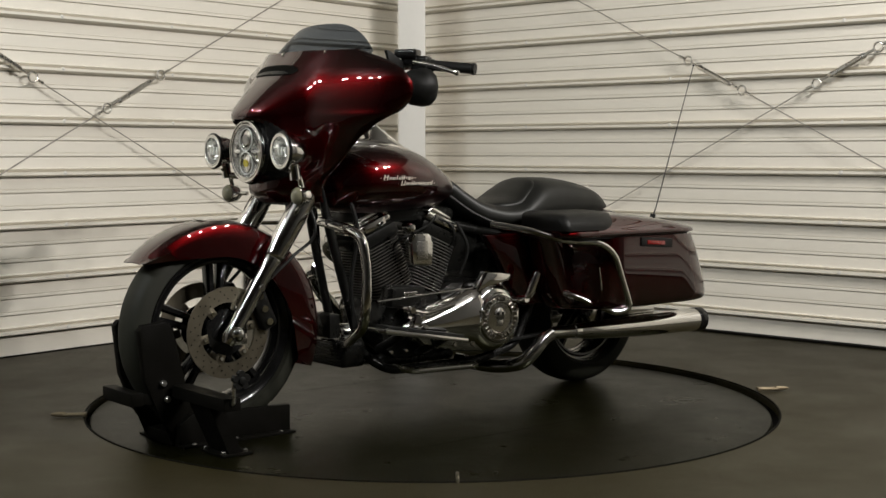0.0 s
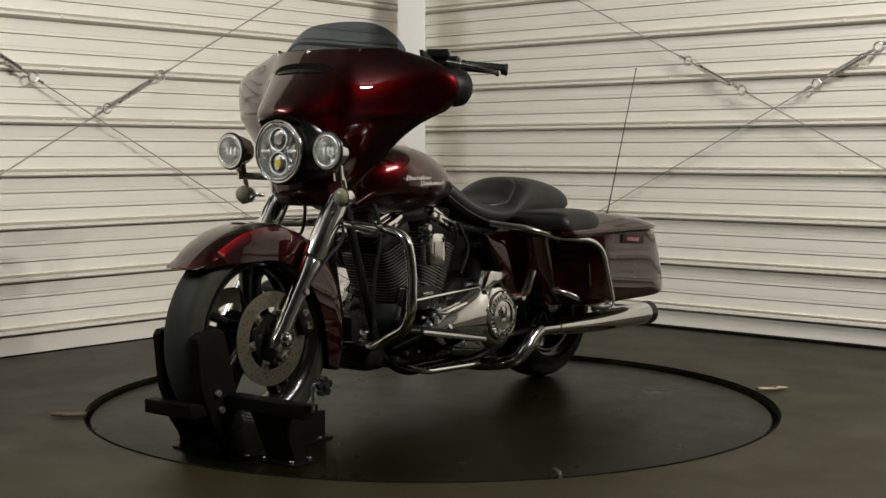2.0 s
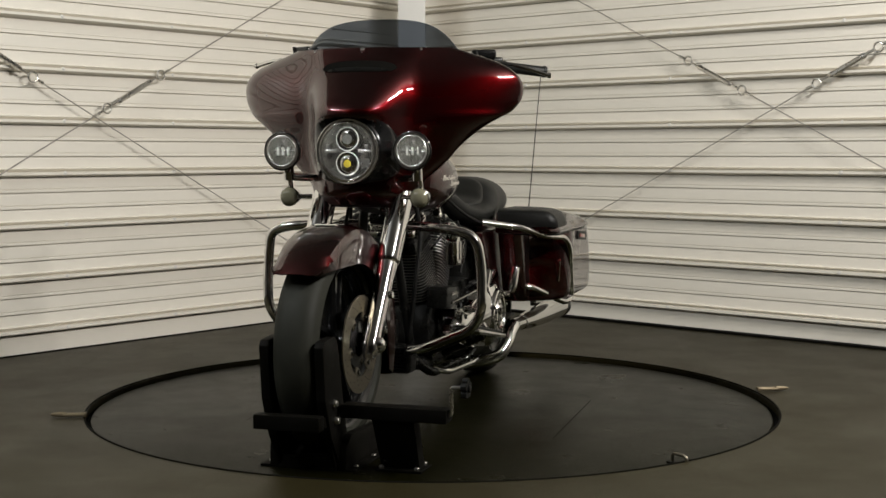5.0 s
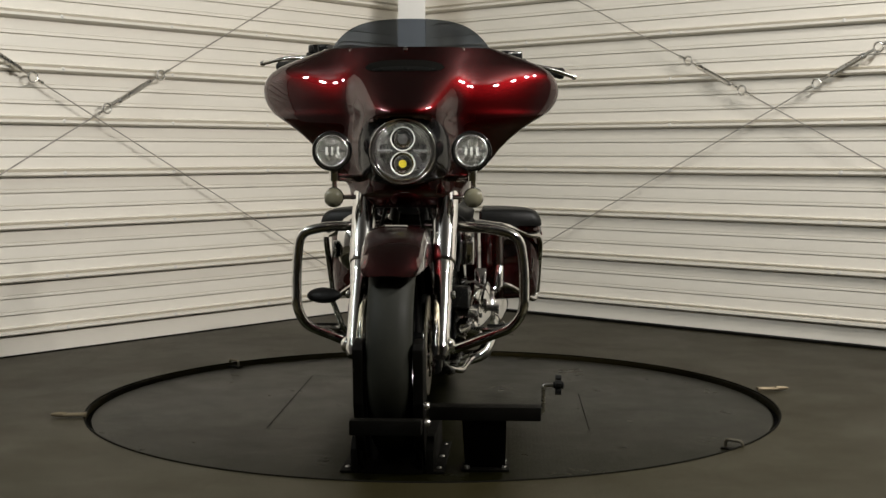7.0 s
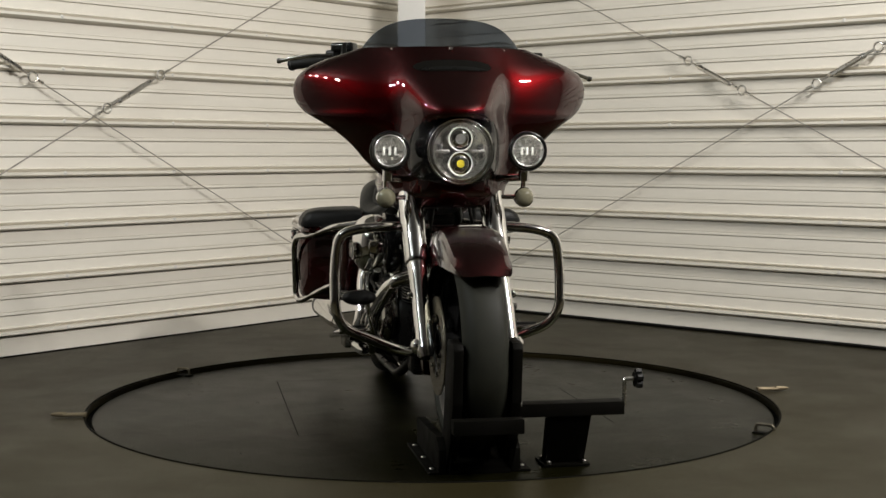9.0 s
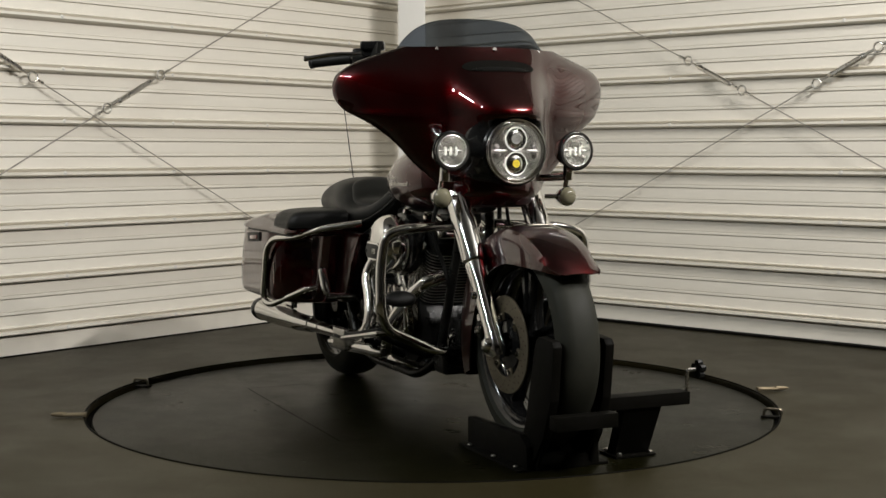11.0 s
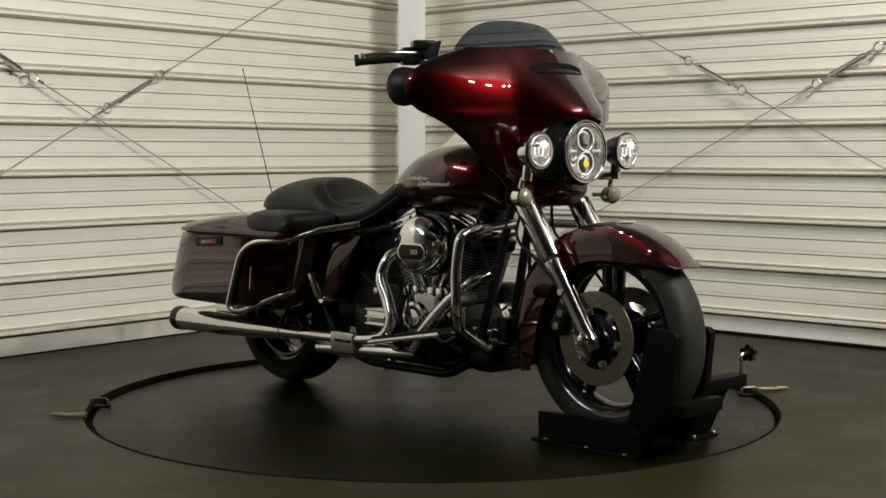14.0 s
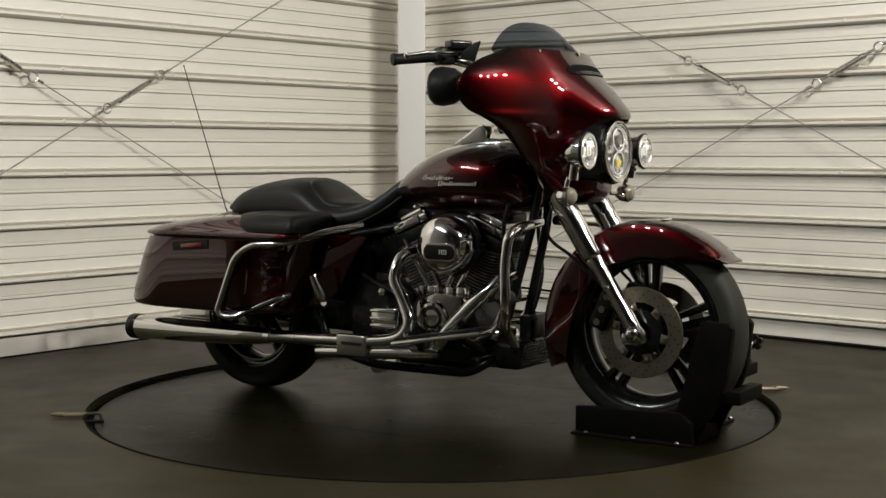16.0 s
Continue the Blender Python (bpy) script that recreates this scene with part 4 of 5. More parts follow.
part("seat_pad", body([(0.255, 0, 0.085, 0.735, 0.769, 2.5), (0.31, 0, 0.125, 0.73, 0.776, 2.6), (0.375, 0, 0.140, 0.735, 0.789, 2.6), (0.42, 0, 0.135, 0.75, 0.820, 2.6), (0.475, 0, 0.118, 0.78, 0.855, 2.6), (0.505, 0, 0.08, 0.82, 0.866, 2.4)], 32, 4), LEATHER, seat)
for s in (-1, 1):
    part("piping", tube(curve([(s * 0.075, 0.06, 0.80), (s * 0.120, 0.14, 0.735), (s * 0.165, 0.23, 0.690), (s * 0.190, 0.34, 0.672), (s * 0.190, 0.44, 0.675), (s * 0.176, 0.56, 0.690)]), 0.006, 8), PLASTIC, seat)

# rear fender, side covers
part("rear_fender", body([(0.45, 0, 0.10, 0.55, 0.70, 3), (0.60, 0, 0.115, 0.60, 0.735, 3), (0.85, 0, 0.12, 0.60, 0.74, 3), (1.05, 0, 0.12, 0.52, 0.70, 3), (1.16, 0, 0.115, 0.42, 0.62, 3), (1.20, 0, 0.10, 0.40, 0.50, 3)], 24), RED, bike, "dark red rear fender")
for s in (-1, 1):
    part("side_cover", prism([(0.125, 0.652), (0.30, 0.655), (0.45, 0.630), (0.56, 0.45), (0.556, 0.37), (0.34, 0.36), (0.27, 0.43), (0.20, 0.555)], 0, s * 0.165, s * 0.212, 0.015), RED, bike, "dark red side cover")


# saddlebags: they narrow towards the front and round off at the rear
BAG_X = 0.016


def bag_edge(y, y1, out, cut):
    """How far out the bag's side lies at y, for a slice that ends at y1; the case is cut back ahead of y 0.62."""
    f = min(1.0, max(0.0, (0.625 - y) / 0.115)) if cut else 0.0
    g = min(1.0, max(0.0, (y - (y1 - 0.21)) / 0.21))
    return out - (out - 0.30) * (1 - math.sqrt(max(0.0, 1 - f ** 2))) - 0.125 * (1 - math.sqrt(max(0.0, 1 - g ** 2.2)))


def bag_shell(s, rows, inner=0.205, cut=False):
    """A rounded case from level slices (z, front y, rear y, outer x)."""
    rings = []
    for z, y0, y1, out in smooth_rows(rows, 3):
        line = [(inner, y1), (inner, y0), (inner + 0.04, y0 - 0.004)]
        n = 48
        for k in range(n + 1):
            u = k / n
            y = y0 + (y1 - y0) * (1 - (1 - u) ** 1.5)
            x = bag_edge(y, y1, out, cut)
            if u < 0.05:
                x -= 0.03 * (1 - u / 0.05) ** 2
            line.append((x, y))
        rings.append([(s * x + BAG_X, y, z) for x, y in line])
    return loft(rings)


def saddlebag(s):
    bag = part("saddlebag", bag_shell(s, [(0.346, 0.475, 1.158, 0.385), (0.350, 0.455, 1.203, 0.424), (0.362, 0.440, 1.232, 0.438), (0.40, 0.415, 1.224, 0.446), (0.48, 0.385, 1.192, 0.453), (0.56, 0.362, 1.158, 0.455), (0.635, 0.338, 1.124, 0.453)], 0.205, True), RED, bike, "glossy dark red hard saddlebag")
    part("seam", bag_shell(s, [(0.632, 0.34, 1.114, 0.442), (0.636, 0.34, 1.114, 0.442), (0.641, 0.34, 1.114, 0.442), (0.644, 0.34, 1.114, 0.442)]), PLASTIC, bag, "dark lid seam")
    part("lid", bag_shell(s, [(0.640, 0.320, 1.124, 0.450), (0.644, 0.314, 1.136, 0.455), (0.655, 0.312, 1.130, 0.455), (0.664, 0.312, 1.108, 0.451), (0.680, 0.316, 1.048, 0.443), (0.700, 0.322, 0.925, 0.428), (0.718, 0.330, 0.790, 0.408), (0.728, 0.350, 0.690, 0.380)], 0.200), RED, bag, "dark red domed saddlebag lid")
    part("lid_pad", bag_shell(s, [(0.668, 0.306, 0.668, 0.456), (0.685, 0.302, 0.672, 0.455), (0.705, 0.302, 0.668, 0.447), (0.724, 0.306, 0.660, 0.430), (0.734, 0.318, 0.640, 0.404), (0.739, 0.345, 0.600, 0.368)], 0.210), PLASTIC, bag, "black ribbed pad on the lid")
    latch = part("latch", box(s * 0.450 + BAG_X, 0.815, 0.607, 0.022, 0.185, 0.038, 0.006, (-4, 0, 0)), PLASTIC, bag, "black latch")
    part("reflector", box(s * 0.4595 + BAG_X, 0.805, 0.607, 0.010, 0.105, 0.017, 0.003, (-4, 0, 0)), RED_LENS, latch, "red reflector")
    part("guard", tube([Vector((0.008, 0, 0)) + p for p in bent([(s * 0.19, 0.17, 0.690), (s * 0.33, 0.250, 0.668), (s * 0.405, 0.355, 0.630), (s * 0.455, 0.505, 0.617), (s * 0.462, 0.575, 0.572), (s * 0.448, 0.682, 0.350), (s * 0.435, 0.625, 0.330), (s * 0.32, 0.46, 0.412), (s * 0.24, 0.45, 0.418)], 0.04)], 0.0130, 14), CHROME, bike, "bent chrome saddlebag guard")
    part("guard_stay", tube([(s * 0.44, 0.52, 0.52), (s * 0.43, 0.545, 0.43)], 0.0035, 8), CHROME, bike)


for s in (-1, 1):
    saddlebag(s)

# mufflers and pipes
for s in (-1, 1):
    y1 = 1.328 if s > 0 else 1.305
    muf = part("muffler", tube([(s * 0.268, 0.42, 0.252), (s * 0.268, 0.56, 0.248), (s * 0.269, 0.60, 0.247), (s * 0.270, 0.72, 0.244), (s * 0.271, 0.95, 0.241), (s * 0.272, y1 - 0.05, 0.238)], [0.026, 0.027, 0.034, 0.040, 0.047, 0.050], 28), CHROME, bike, "long chrome muffler")
    part("end_cap", lathe([(0.050, 0), (0.053, 0.004), (0.053, 0.045), (0.048, 0.050), (0.040, 0.046), (0.038, 0.0)], (s * 0.272, y1 - 0.05, 0.238), (0, 1, 0), 32), GLOSS_BLACK, muf, "black end cap")
    part("clamp", tube([(s * 0.268, 0.545, 0.248), (s * 0.268, 0.575, 0.248)], 0.031, 18), CHROME, muf)
    part("hanger", box(s * 0.24, 0.97, 0.305, 0.03, 0.16, 0.05, 0.006), CHROME, bike)
part("exhaust_pipe", tube(curve([(0.268, 0.43, 0.252), (0.262, 0.385, 0.225), (0.255, 0.34, 0.178), (0.22, 0.30, 0.135), (0.10, 0.26, 0.115), (-0.05, 0.20, 0.13)]), 0.027, 16), CHROME, bike, "chrome crossover pipe")
part("exhaust_pipe", tube(curve([(-0.12, -0.04, 0.60), (-0.185, -0.010, 0.575), (-0.222, -0.002, 0.50), (-0.232, -0.050, 0.42), (-0.245, -0.085, 0.345), (-0.255, -0.045, 0.285), (-0.262, 0.08, 0.262), (-0.266, 0.30, 0.254), (-0.268, 0.44, 0.252)], 8), 0.024, 18), CHROME, bike, "chrome heat-shielded exhaust pipe")
part("exhaust_pipe", tube(curve([(-0.10, -0.44, 0.53), (-0.17, -0.42, 0.50), (-0.215, -0.33, 0.41), (-0.225, -0.24, 0.32), (-0.215, -0.17, 0.245), (-0.20, -0.06, 0.225), (-0.20, 0.10, 0.225)], 8), 0.026, 18), CHROME, bike, "chrome front exhaust pipe")
part("heat_shield", tube([(-0.243, -0.215, 0.235), (-0.246, -0.18, 0.234), (-0.249, 0.0, 0.225), (-0.250, 0.29, 0.207), (-0.250, 0.335, 0.204), (-0.250, 0.345, 0.204)], [0.014, 0.023, 0.025, 0.025, 0.022, 0.010], 18), CHROME, bike, "straight chrome heat shield")
plate = part("clamp_plate", box(-0.276, 0.150, 0.244, 0.03, 0.136, 0.084, 0.008, None, 3), ALLOY, bike, "chrome pipe clamp cover")
part("name_bar", box(-0.2925, 0.145, 0.252, 0.003, 0.095, 0.012, 0.001), PLASTIC, plate)

# engine
case = part("crankcase", join(prism([(-0.30, 0.24), (-0.315, 0.34), (-0.28, 0.43), (-0.17, 0.465), (-0.04, 0.43), (0.02, 0.34), (0.0, 0.23), (-0.06, 0.19), (-0.24, 0.19)], 0, -0.13, 0.13, 0.025),
                              prism([(-0.03, 0.23), (-0.03, 0.44), (0.03, 0.47), (0.22, 0.47), (0.27, 0.42), (0.27, 0.24), (0.22, 0.20)], 0, -0.13, 0.13, 0.025), box(0, -0.12, 0.19, 0.22, 0.36, 0.05, 0.02, None, 3)), BLACK, bike, "black engine and gearbox case")
for y in (-0.27, -0.20, -0.12, -0.05):
    part("bolt", lathe([(0, 0.010), (0.006, 0.010), (0.009, 0.006), (0.009, 0)], (0.13, y, 0.225), (1, 0, 0), 8), CHROME, case)
CRANK = Vector((0, -0.155, 0.30))


def cylinder(lean, name):
    d = Vector((0, math.sin(radians(lean)), math.cos(radians(lean))))
    cyl = part("cylinder", tube([CRANK + d * 0.10, CRANK + d * 0.40], 0.080, 28), BLACK, bike, name)
    one = None
    for k in range(17):
        if one is None:
            bm = join(box(0, 0, 0, 0.235, 0.185, 0.0030, 0))
            bmesh.ops.bevel(bm, geom=[e for e in bm.edges if abs(e.verts[0].co.z - e.verts[1].co.z) > 0.002], offset=0.04, segments=3, affect="EDGES", profile=0.5)
            one = part("fin", bm, FIN_EDGE, cyl, smooth=False)
            one.data.materials.append(BLACK)
            for f in one.data.polygons:
                f.material_index = 1 if abs(f.normal.z) > 0.5 else 0
        else:
            one = again(one, cyl)
        one.matrix_basis = Matrix.Translation((CRANK + d * (0.168 + 0.0118 * k)) * K) @ pose(0, 0, 0, -lean)
    m = Matrix.Translation(CRANK + d * 0.385) @ pose(0, 0, 0, -lean)
    bm = box(0, 0, 0, 0.21, 0.19, 0.05, 0.012)
    bmesh.ops.transform(bm, matrix=m, verts=bm.verts)
    part("cylinder_head", bm, BLACK, cyl)
    bm = join(box(0, 0, 0.048, 0.20, 0.17, 0.035, 0.014, None, 3), box(0, 0, 0.078, 0.15, 0.12, 0.03, 0.014, None, 3), box(0.103, 0, 0.048, 0.012, 0.10, 0.03, 0.004), box(-0.103, 0, 0.048, 0.012, 0.10, 0.03, 0.004))
    bmesh.ops.transform(bm, matrix=m, verts=bm.verts)
    part("rocker_cover", bm, CHROME, cyl, "chrome rocker cover")
    for s in (-1, 1):
        for y in (-0.07, 0.07):
            bm = lathe([(0, 0.012), (0.008, 0.012), (0.010, 0.008), (0.010, 0)], (s * 0.085, y, 0.062), (0, 0, 1), 8)
            bmesh.ops.transform(bm, matrix=m, verts=bm.verts)
            part("bolt", bm, CHROME, cyl)
    for y in (-0.035, 0.03):
        part("pushrod_tube", tube([CRANK + Vector((-0.115, y * 0.6, 0.10)), CRANK + d * 0.37 + Vector((-0.125, y, 0))], [0.014, 0.010], 12), CHROME, cyl)


cylinder(-22.5, "black finned front cylinder")
cylinder(22.5, "black finned rear cylinder")

# left side: horn cover, primary cover, footboard, shifter
horn = part("horn_cover", prism([(-0.235, 0.640), (-0.205, 0.672), (-0.150, 0.668), (-0.128, 0.640), (-0.135, 0.545), (-0.225, 0.550)], 0, 0.165, 0.215, 0.012), CHROME, bike, "chrome horn cover")
part("bracket_knob", lathe([(0, 0.022), (0.012, 0.020), (0.020, 0.010), (0.022, -0.02)], (0.19, -0.225, 0.690), (1, 0, 0), 16), CHROME, horn)
part("grille", box(0.2165, -0.185, 0.605, 0.004, 0.05, 0.07, 0.002), ALLOY, horn)
prim = part("primary_cover", prism([(-0.240, 0.335), (-0.225, 0.385), (-0.10, 0.405), (0.035, 0.435), (0.085, 0.475), (0.20, 0.475), (0.255, 0.41), (0.270, 0.30), (0.205, 0.215), (0.08, 0.205), (-0.05, 0.222), (-0.19, 0.255), (-0.232, 0.290)], 0, 0.135, 0.238, 0.022), CHROME, bike, "chrome primary drive cover")
part("top_fin", prism([(0.055, 0.440), (0.105, 0.512), (0.225, 0.500), (0.235, 0.475), (0.13, 0.458)], 0, 0.205, 0.252, 0.008), CHROME, prim)
part("bulge", body([(-0.262, 0.185, 0.022, 0.300, 0.335, 2.2), (-0.235, 0.190, 0.042, 0.285, 0.355, 2.2), (-0.15, 0.198, 0.056, 0.268, 0.382, 2.3), (-0.04, 0.203, 0.066, 0.245, 0.425, 2.4), (0.04, 0.205, 0.070, 0.235, 0.455, 2.4), (0.10, 0.205, 0.066, 0.232, 0.460, 2.4)], 32, 5), CHROME, prim)
drum = part("derby_housing", lathe([(0.136, -0.03), (0.134, -0.006), (0.122, 0.016), (0.108, 0.028), (0.090, 0.030)], (0.238, 0.143, 0.336), (1, 0, 0), 48), CHROME, prim)
derby = part("derby_cover", lathe([(0.096, 0.018), (0.098, 0.034), (0.094, 0.042), (0.088, 0.044), (0.085, 0.040), (0.068, 0.041), (0.064, 0.048), (0.060, 0.048), (0.056, 0.042), (0, 0.043)], (0.238, 0.143, 0.336), (1, 0, 0), 56), CHROME, prim, "round chrome clutch cover with raised ring")
for k in range(26):
    if k not in (6, 19):
        a = 2 * math.pi * k / 26
        part("raised_mark", box(0.281, 0.143 + 0.074 * math.cos(a), 0.336 + 0.074 * math.sin(a), 0.006, 0.012, 0.006, 0.001, (math.degrees(a), 0, 0)), ALLOY, derby)
part("band", lathe([(0.063, 0.0415), (0.084, 0.0412)], (0.238, 0.143, 0.336), (1, 0, 0), 48), DARK_CHROME, derby, "dark band behind the raised marks")
part("medallion", join(lathe([(0.026, 0.0), (0.024, 0.006), (0.016, 0.010), (0, 0.011)], (0.279, 0.143, 0.350), (1, 0, 0), 20), box(0.283, 0.143, 0.316, 0.008, 0.026, 0.024, 0.005)), ALLOY, derby)
for y, z in ((0.127, 0.352), (0.149, 0.352)):
    part("recess", lathe([(0, 0.0), (0.007, -0.001)], (0.2905, y, z), (1, 0, 0), 12), PIT, derby)
for k in range(5):
    a = 2 * math.pi * k / 5 + 0.3
    part("bolt", lathe([(0, 0.006), (0.005, 0.006), (0.007, 0)], (0.282, 0.143 + 0.090 * math.cos(a), 0.336 + 0.090 * math.sin(a)), (1, 0, 0), 8), CHROME, derby)
for y, z in ((-0.2, 0.36), (-0.19, 0.29), (-0.05, 0.245), (0.04, 0.24), (0.03, 0.41), (0.235, 0.25)):
    part("bolt", lathe([(0, 0.008), (0.007, 0.008), (0.010, 0.004), (0.010, 0)], (0.238, y, z), (1, 0, 0), 8), CHROME, prim)
part("shift_lever", join(tube(bent([(0.25, -0.06, 0.40), (0.255, -0.20, 0.375), (0.262, -0.30, 0.40)], 0.02), 0.009, 10), tube([(0.25, -0.42, 0.435), (0.25, 0.03, 0.455)], 0.005, 8), tube([(0.262, -0.30, 0.40), (0.31, -0.30, 0.40)], 0.012, 10), tube([(0.262, -0.26, 0.30), (0.33, -0.26, 0.34)], 0.010, 10)), CHROME, bike, "chrome shift linkage and lever")
part("oil_plate", prism([(-0.315, 0.400), (-0.310, 0.470), (-0.290, 0.478), (-0.165, 0.470), (-0.150, 0.455), (-0.155, 0.400), (-0.20, 0.385)], 0, 0.12, 0.20, 0.012), BLACK, bike)
part("badge_bar", box(0.203, -0.232, 0.448, 0.006, 0.062, 0.013, 0.005, None, 3), ALLOY, bike)


def floorboard(s):
    fb = part("floorboard", prism([(-0.470, 0.342), (-0.455, 0.350), (-0.085, 0.285), (-0.085, 0.268), (-0.455, 0.330)], 0, s * 0.255, s * 0.365, 0.006), CHROME, bike, "chrome-edged floorboard with rubber pad")
    part("rubber_pad", prism([(-0.445, 0.351), (-0.445, 0.359), (-0.095, 0.2975), (-0.095, 0.2895)], 0, s * 0.27, s * 0.352, 0.002), PLASTIC, fb)
    part("support", tube([(s * 0.13, -0.33, 0.24), (s * 0.29, -0.33, 0.315)], 0.016, 10), BLACK, fb)
    part("support", tube([(s * 0.13, -0.14, 0.21), (s * 0.29, -0.14, 0.283)], 0.016, 10), BLACK, fb)
    peg = part("passenger_peg", tube([(s * 0.292, 0.276, 0.405), (s * 0.295, 0.285, 0.425), (s * 0.300, 0.318, 0.500), (s * 0.300, 0.322, 0.508)], [0.012, 0.019, 0.017, 0.008], 14), CHROME, bike, "folded chrome passenger peg")
    part("peg_mount", tube([(s * 0.18, 0.27, 0.39), (s * 0.29, 0.275, 0.40)], 0.014, 10), CHROME, peg)


for s in (-1, 1):
    floorboard(s)

# right side: air cleaner, timer cover, gearbox cover, brake pedal
air = part("air_cleaner", lathe([(0.085, -0.075), (0.100, -0.068), (0.108, -0.048), (0.109, -0.022), (0.103, 0.003), (0.089, 0.023), (0.067, 0.037), (0.036, 0.045), (0, 0.048)], (-0.245, -0.228, 0.632), (-1, 0, 0), 48), CHROME, bike, "round chrome air cleaner cover")
part("backing", lathe([(0.0, -0.13), (0.095, -0.125), (0.112, -0.10), (0.114, -0.07), (0.09, -0.065)], (-0.245, -0.228, 0.632), (-1, 0, 0), 40), GLOSS_BLACK, air)
def rounded_bar(cy, cz, hy, hz):
    """A bar with round ends, across the bike's side."""
    return [(cy + (hy - hz) * (1 if math.cos(a) >= 0 else -1) + hz * math.cos(a), cz + hz * math.sin(a)) for a in [2 * math.pi * (k + 0.5) / 28 for k in range(28)]]


part("insert", prism(rounded_bar(-0.250, 0.612, 0.073, 0.033), 0, -0.285, -0.297, 0.002), CHROME, air)
part("insert_face", prism(rounded_bar(-0.250, 0.612, 0.066, 0.026), 0, -0.293, -0.2990, 0.001), BLACK, air)



def lettering(text, size, m, mat, parent, name):
    cu = bpy.data.curves.new(name, "FONT")
    cu.body, cu.size, cu.extrude, cu.align_x, cu.align_y = text, size, 0.0006, "CENTER", "CENTER"
    tmp = bpy.data.objects.new("tmp", cu)
    scene.collection.objects.link(tmp)
    me = bpy.data.meshes.new_from_object(tmp.evaluated_get(bpy.context.evaluated_depsgraph_get()))
    bpy.data.objects.remove(tmp)
    me.transform(m)
    me.materials.clear()
    me.materials.append(mat)
    o = new(name, me)
    o.parent = parent
    return o


M = Matrix(((0, 0, -1, -0.2996 * K), (-1, 0, 0, -0.266 * K), (0, 1, 0, 0.612 * K), (0, 0, 0, 1)))
lettering("103", 0.024, M, EMBLEM, air, "numerals")
part("intake", tube([(-0.06, -0.17, 0.60), (-0.16, -0.22, 0.62)], 0.04, 14), BLACK, bike)
cam_cover = part("cam_cover", prism([(-0.30, 0.36), (-0.27, 0.45), (-0.16, 0.455), (-0.07, 0.42), (-0.07, 0.31), (-0.16, 0.26), (-0.26, 0.28)], 0, -0.125, -0.185, 0.026), DARK_CHROME, bike, "chrome cam cover")
tim = part("timer_cover", lathe([(0.060, -0.02), (0.062, 0.0), (0.056, 0.012), (0.046, 0.014), (0.042, 0.008), (0.032, 0.008), (0.030, 0.016), (0, 0.018)], (-0.190, -0.157, 0.361), (-1, 0, 0), 36), CHROME, cam_cover, "round chrome timer cover")
part("ring", lathe([(0.031, 0.009), (0.041, 0.0085)], (-0.1905, -0.157, 0.361), (-1, 0, 0), 32), BLACK, tim)
for k in range(5):
    a = 2 * math.pi * k / 5 + 0.5
    part("bolt", lathe([(0, 0.006), (0.005, 0.006), (0.007, 0)], (-0.203, -0.157 + 0.051 * math.cos(a), 0.361 + 0.051 * math.sin(a)), (-1, 0, 0), 8), CHROME, tim)
for y in (-0.26, -0.215, -0.13, -0.085):
    part("lifter_block", box(-0.15, y, 0.455, 0.045, 0.034, 0.04, 0.008), CHROME, cam_cover)
part("oil_filter", lathe([(0, 0.05), (0.03, 0.048), (0.036, 0.04), (0.036, -0.05)], (-0.02, -0.36, 0.29), (0, -1, 0), 24), CHROME, bike)
gear = part("gearbox_cover", box(-0.155, 0.075, 0.335, 0.05, 0.13, 0.10, 0.02, None, 3), CHROME, bike, "chrome gearbox side cover")
for k in range(3):
    part("rib", box(-0.184, 0.075, 0.312 + 0.028 * k, 0.012, 0.115, 0.012, 0.004), CHROME, gear)
part("oil_cap", lathe([(0, 0.02), (0.014, 0.018), (0.018, 0.01), (0.018, -0.02)], (-0.155, 0.09, 0.44), (-1, 0, 0), 16), CHROME, bike)
part("brake_pedal", join(tube(bent([(-0.20, -0.30, 0.27), (-0.24, -0.44, 0.33), (-0.275, -0.515, 0.455)], 0.04), 0.010, 10)), CHROME, bike, "chrome brake pedal arm")
pad = part("pedal_pad", lathe([(0, 0.022), (0.022, 0.020), (0.031, 0.012), (0.034, 0.0), (0.031, -0.010), (0, -0.014)], (0, 0, 0), (0, -1, 0.55), 24), PLASTIC, bike, "black oval brake pedal pad")
for v in pad.data.vertices:
    v.co.x = v.co.x * 1.8 - 0.300 * K
    v.co.y -= 0.525 * K
    v.co.z = v.co.z * 0.85 + 0.466 * K
part("brake_hose", tube(curve([(-0.14, 0.20, 0.50), (-0.18, 0.10, 0.47), (-0.17, 0.02, 0.44)]), 0.008, 8), PLASTIC, bike)

# frame, crash bar, cooler, dark inner works
part("frame", join(*[tube(bent([(s * 0.02, -0.52, 0.95), (s * 0.055, -0.50, 0.72), (s * 0.085, -0.37, 0.22), (s * 0.13, -0.28, 0.155), (s * 0.14, 0.15, 0.155), (s * 0.14, 0.35, 0.20), (s * 0.14, 0.45, 0.40), (s * 0.12, 0.30, 0.64), (s * 0.05, -0.1, 0.72), (s * 0.02, -0.45, 0.90)], 0.05), 0.017, 12) for s in (-1, 1)]), BLACK, bike, "black tubular frame")
# Black box added as dark filler between the engine and the rear wheel.
part("filler_box", box(0, 0.33, 0.44, 0.25, 0.30, 0.34, 0.05, None, 3), BLACK, bike, "black box added to fill the dark space behind the engine")
part("oil_tank", box(0, 0.10, 0.60, 0.16, 0.22, 0.20, 0.03), BLACK, bike)
part("swingarm", box(0, 0.58, 0.40, 0.27, 0.46, 0.09, 0.02), BLACK, bike, "black swingarm")
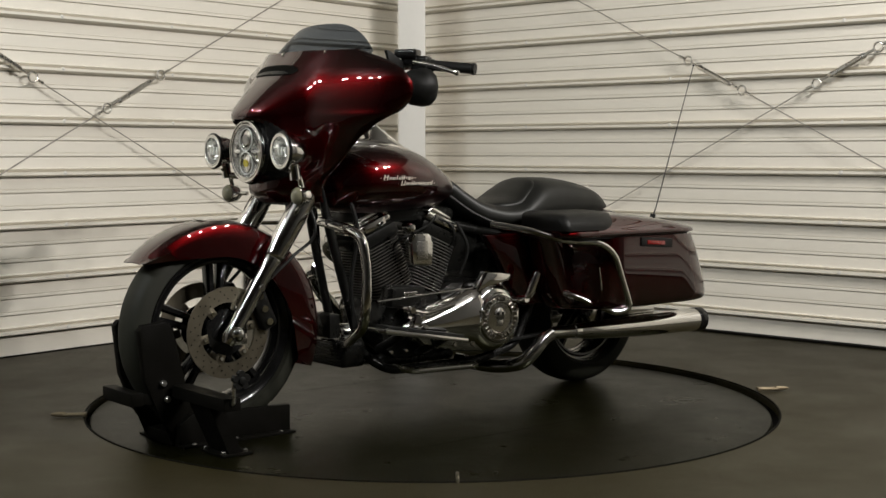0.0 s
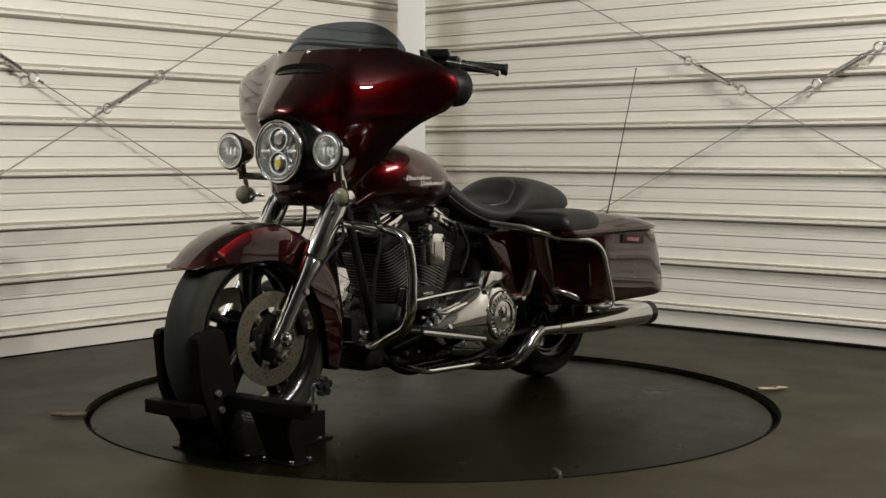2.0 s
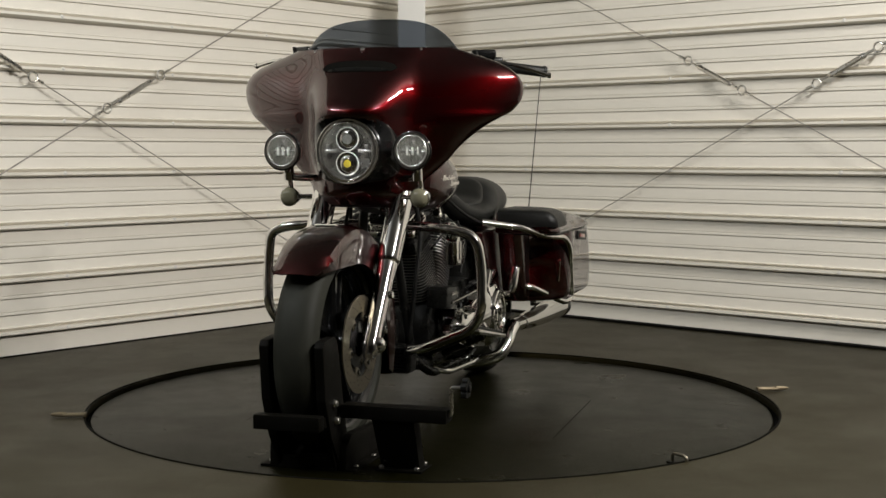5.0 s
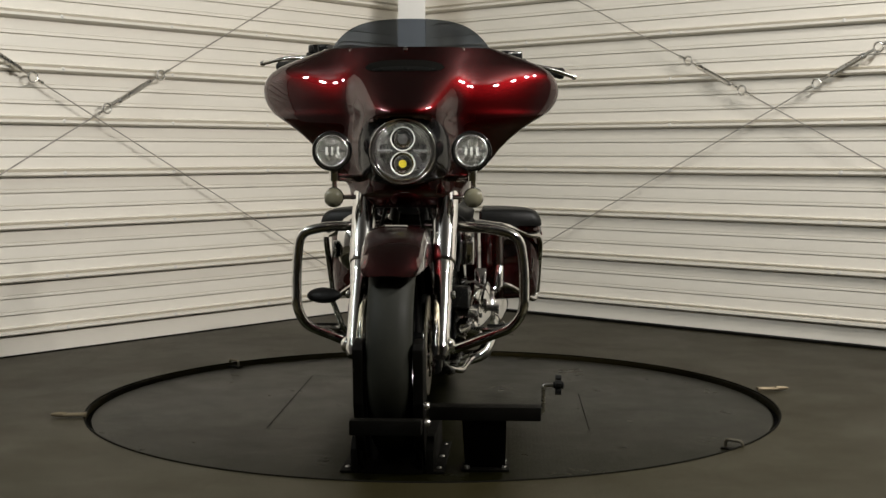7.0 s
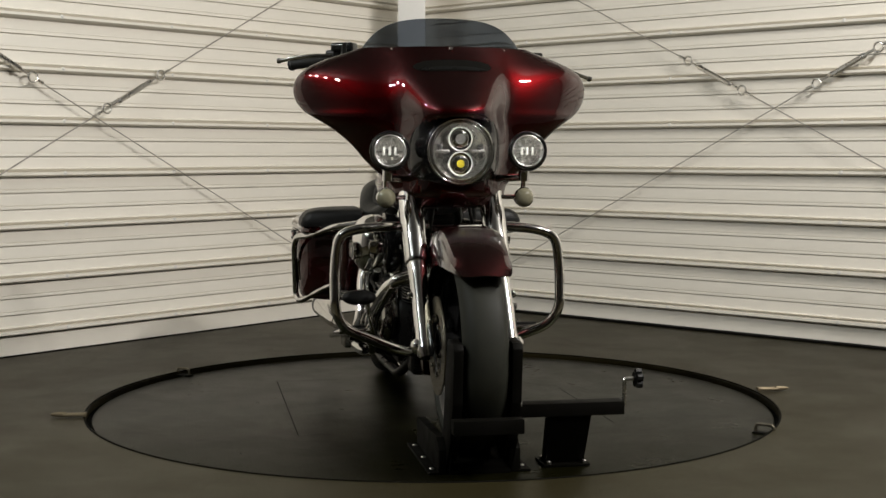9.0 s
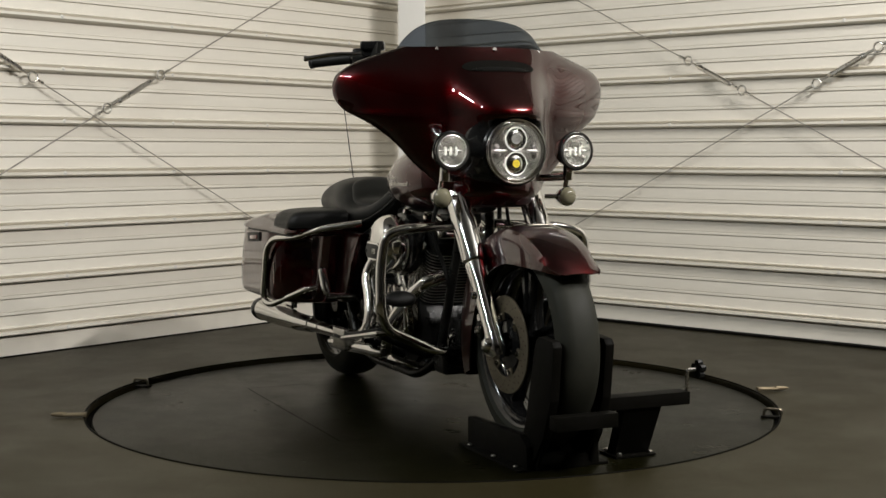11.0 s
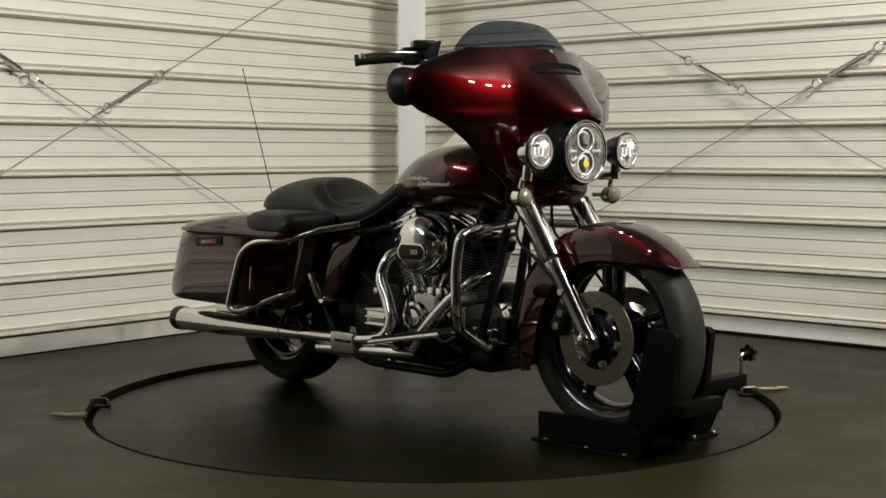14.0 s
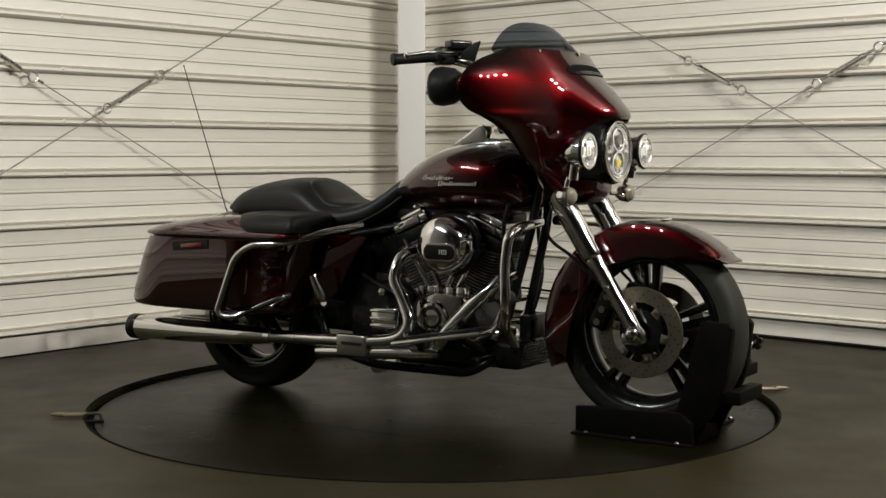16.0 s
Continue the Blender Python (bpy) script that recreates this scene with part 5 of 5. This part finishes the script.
part("backbone", box(0, -0.16, 0.73, 0.14, 0.5, 0.05, 0.02), BLACK, bike)
cool = part("oil_cooler", box(0, -0.42, 0.228, 0.22, 0.11, 0.10, 0.022, None, 3), BLACK, bike, "black oil cooler")
for k in range(8):
    part("cooler_fin", box(0, -0.477, 0.187 + 0.012 * k, 0.20, 0.006, 0.004, 0), GLOSS_BLACK, cool)
part("regulator", box(0.0, -0.47, 0.33, 0.12, 0.05, 0.09, 0.01), BLACK, bike)
part("crash_bar", tube(bent([(-0.06, -0.53, 0.718), (-0.30, -0.585, 0.710), (-0.374, -0.580, 0.690), (-0.389, -0.572, 0.58), (-0.389, -0.578, 0.43), (-0.360, -0.560, 0.365), (-0.16, -0.49, 0.275), (-0.05, -0.42, 0.25)], 0.055), 0.0175, 16), CHROME, bike, "bent chrome engine guard")
part("crash_bar", tube(bent([(0.06, -0.53, 0.718), (0.30, -0.585, 0.705), (0.385, -0.580, 0.680), (0.402, -0.572, 0.57), (0.402, -0.578, 0.42), (0.360, -0.560, 0.360), (0.16, -0.49, 0.275), (0.05, -0.42, 0.25)], 0.055), 0.0175, 16), CHROME, bike, "bent chrome engine guard")
part("kickstand", tube(bent([(0.12, -0.25, 0.17), (0.17, -0.20, 0.15), (0.185, 0.08, 0.145), (0.20, 0.10, 0.155)], 0.03), 0.013, 10), CHROME, bike, "folded chrome side stand")
part("drive_belt", join(box(0.155, 0.52, 0.235, 0.03, 0.60, 0.012, 0.003, (3, 0, 0)), box(0.155, 0.52, 0.395, 0.03, 0.60, 0.012, 0.003, (-3, 0, 0))), PLASTIC, bike)
for s in (-1, 1):
    part("wiring", tube(curve([(0.10 * s, -0.48, 0.90), (0.13 * s, -0.42, 0.70), (0.10 * s + 0.02, -0.44, 0.50), (0.08 * s, -0.40, 0.30)]), 0.008, 8), PLASTIC, bike)
for y0, y1 in ((-0.10, -0.24), (0.02, 0.03)):
    part("spark_lead", tube(curve([(0.10, -0.03, 0.72), (0.135, y0, 0.69), (0.14, y1, 0.64), (0.105, y1, 0.60)]), 0.004, 8), PLASTIC, bike)
part("breather_hose", tube(curve([(0.13, 0.05, 0.70), (0.15, 0.09, 0.60), (0.14, 0.06, 0.50)]), 0.007, 8), PLASTIC, bike)
ant = part("antenna", tube([(0.154, 1.145, 0.69), (0.154, 1.165, 0.73), (0.154, 1.400, 1.350)], [0.004, 0.0026, 0.0019], 8), PLASTIC, bike, "thin black whip antenna")
part("antenna_base", tube([(0.14, 1.12, 0.60), (0.154, 1.148, 0.70)], 0.012, 10), PLASTIC, ant)
part("ball_tip", lathe([(0, -0.006), (0.005, 0), (0, 0.006)], (0.154, 1.401, 1.353), (0, 0.5, 1), 8), PLASTIC, ant)

for ob in bike.children_recursive:
    if ob.name.split(".")[0] in ("glass", "bulb_lens", "windshield"):
        ob.visible_shadow = False


def motions():
    """All that rides on the turntable turns with it at one steady rate."""
    rides = [(turntable, Matrix()), (bike, pose(-0.048 * K, 0, 0, 0, 0, -0.79)), (chock, pose(-0.048 * K, 0, 0, 0, 0, -0.79))]
    for r in RINGS:
        x, y, a = r["home"]
        rides.append((r, pose(x, y, -0.015 * K, 0, 0, math.degrees(a))))
    for ob, home in rides:
        walk(ob, [(0.5 * i, pose(0, 0, 0, 0, 0, -50.37 + 6.748 * 0.5 * i) @ home) for i in range(33)])


motions()
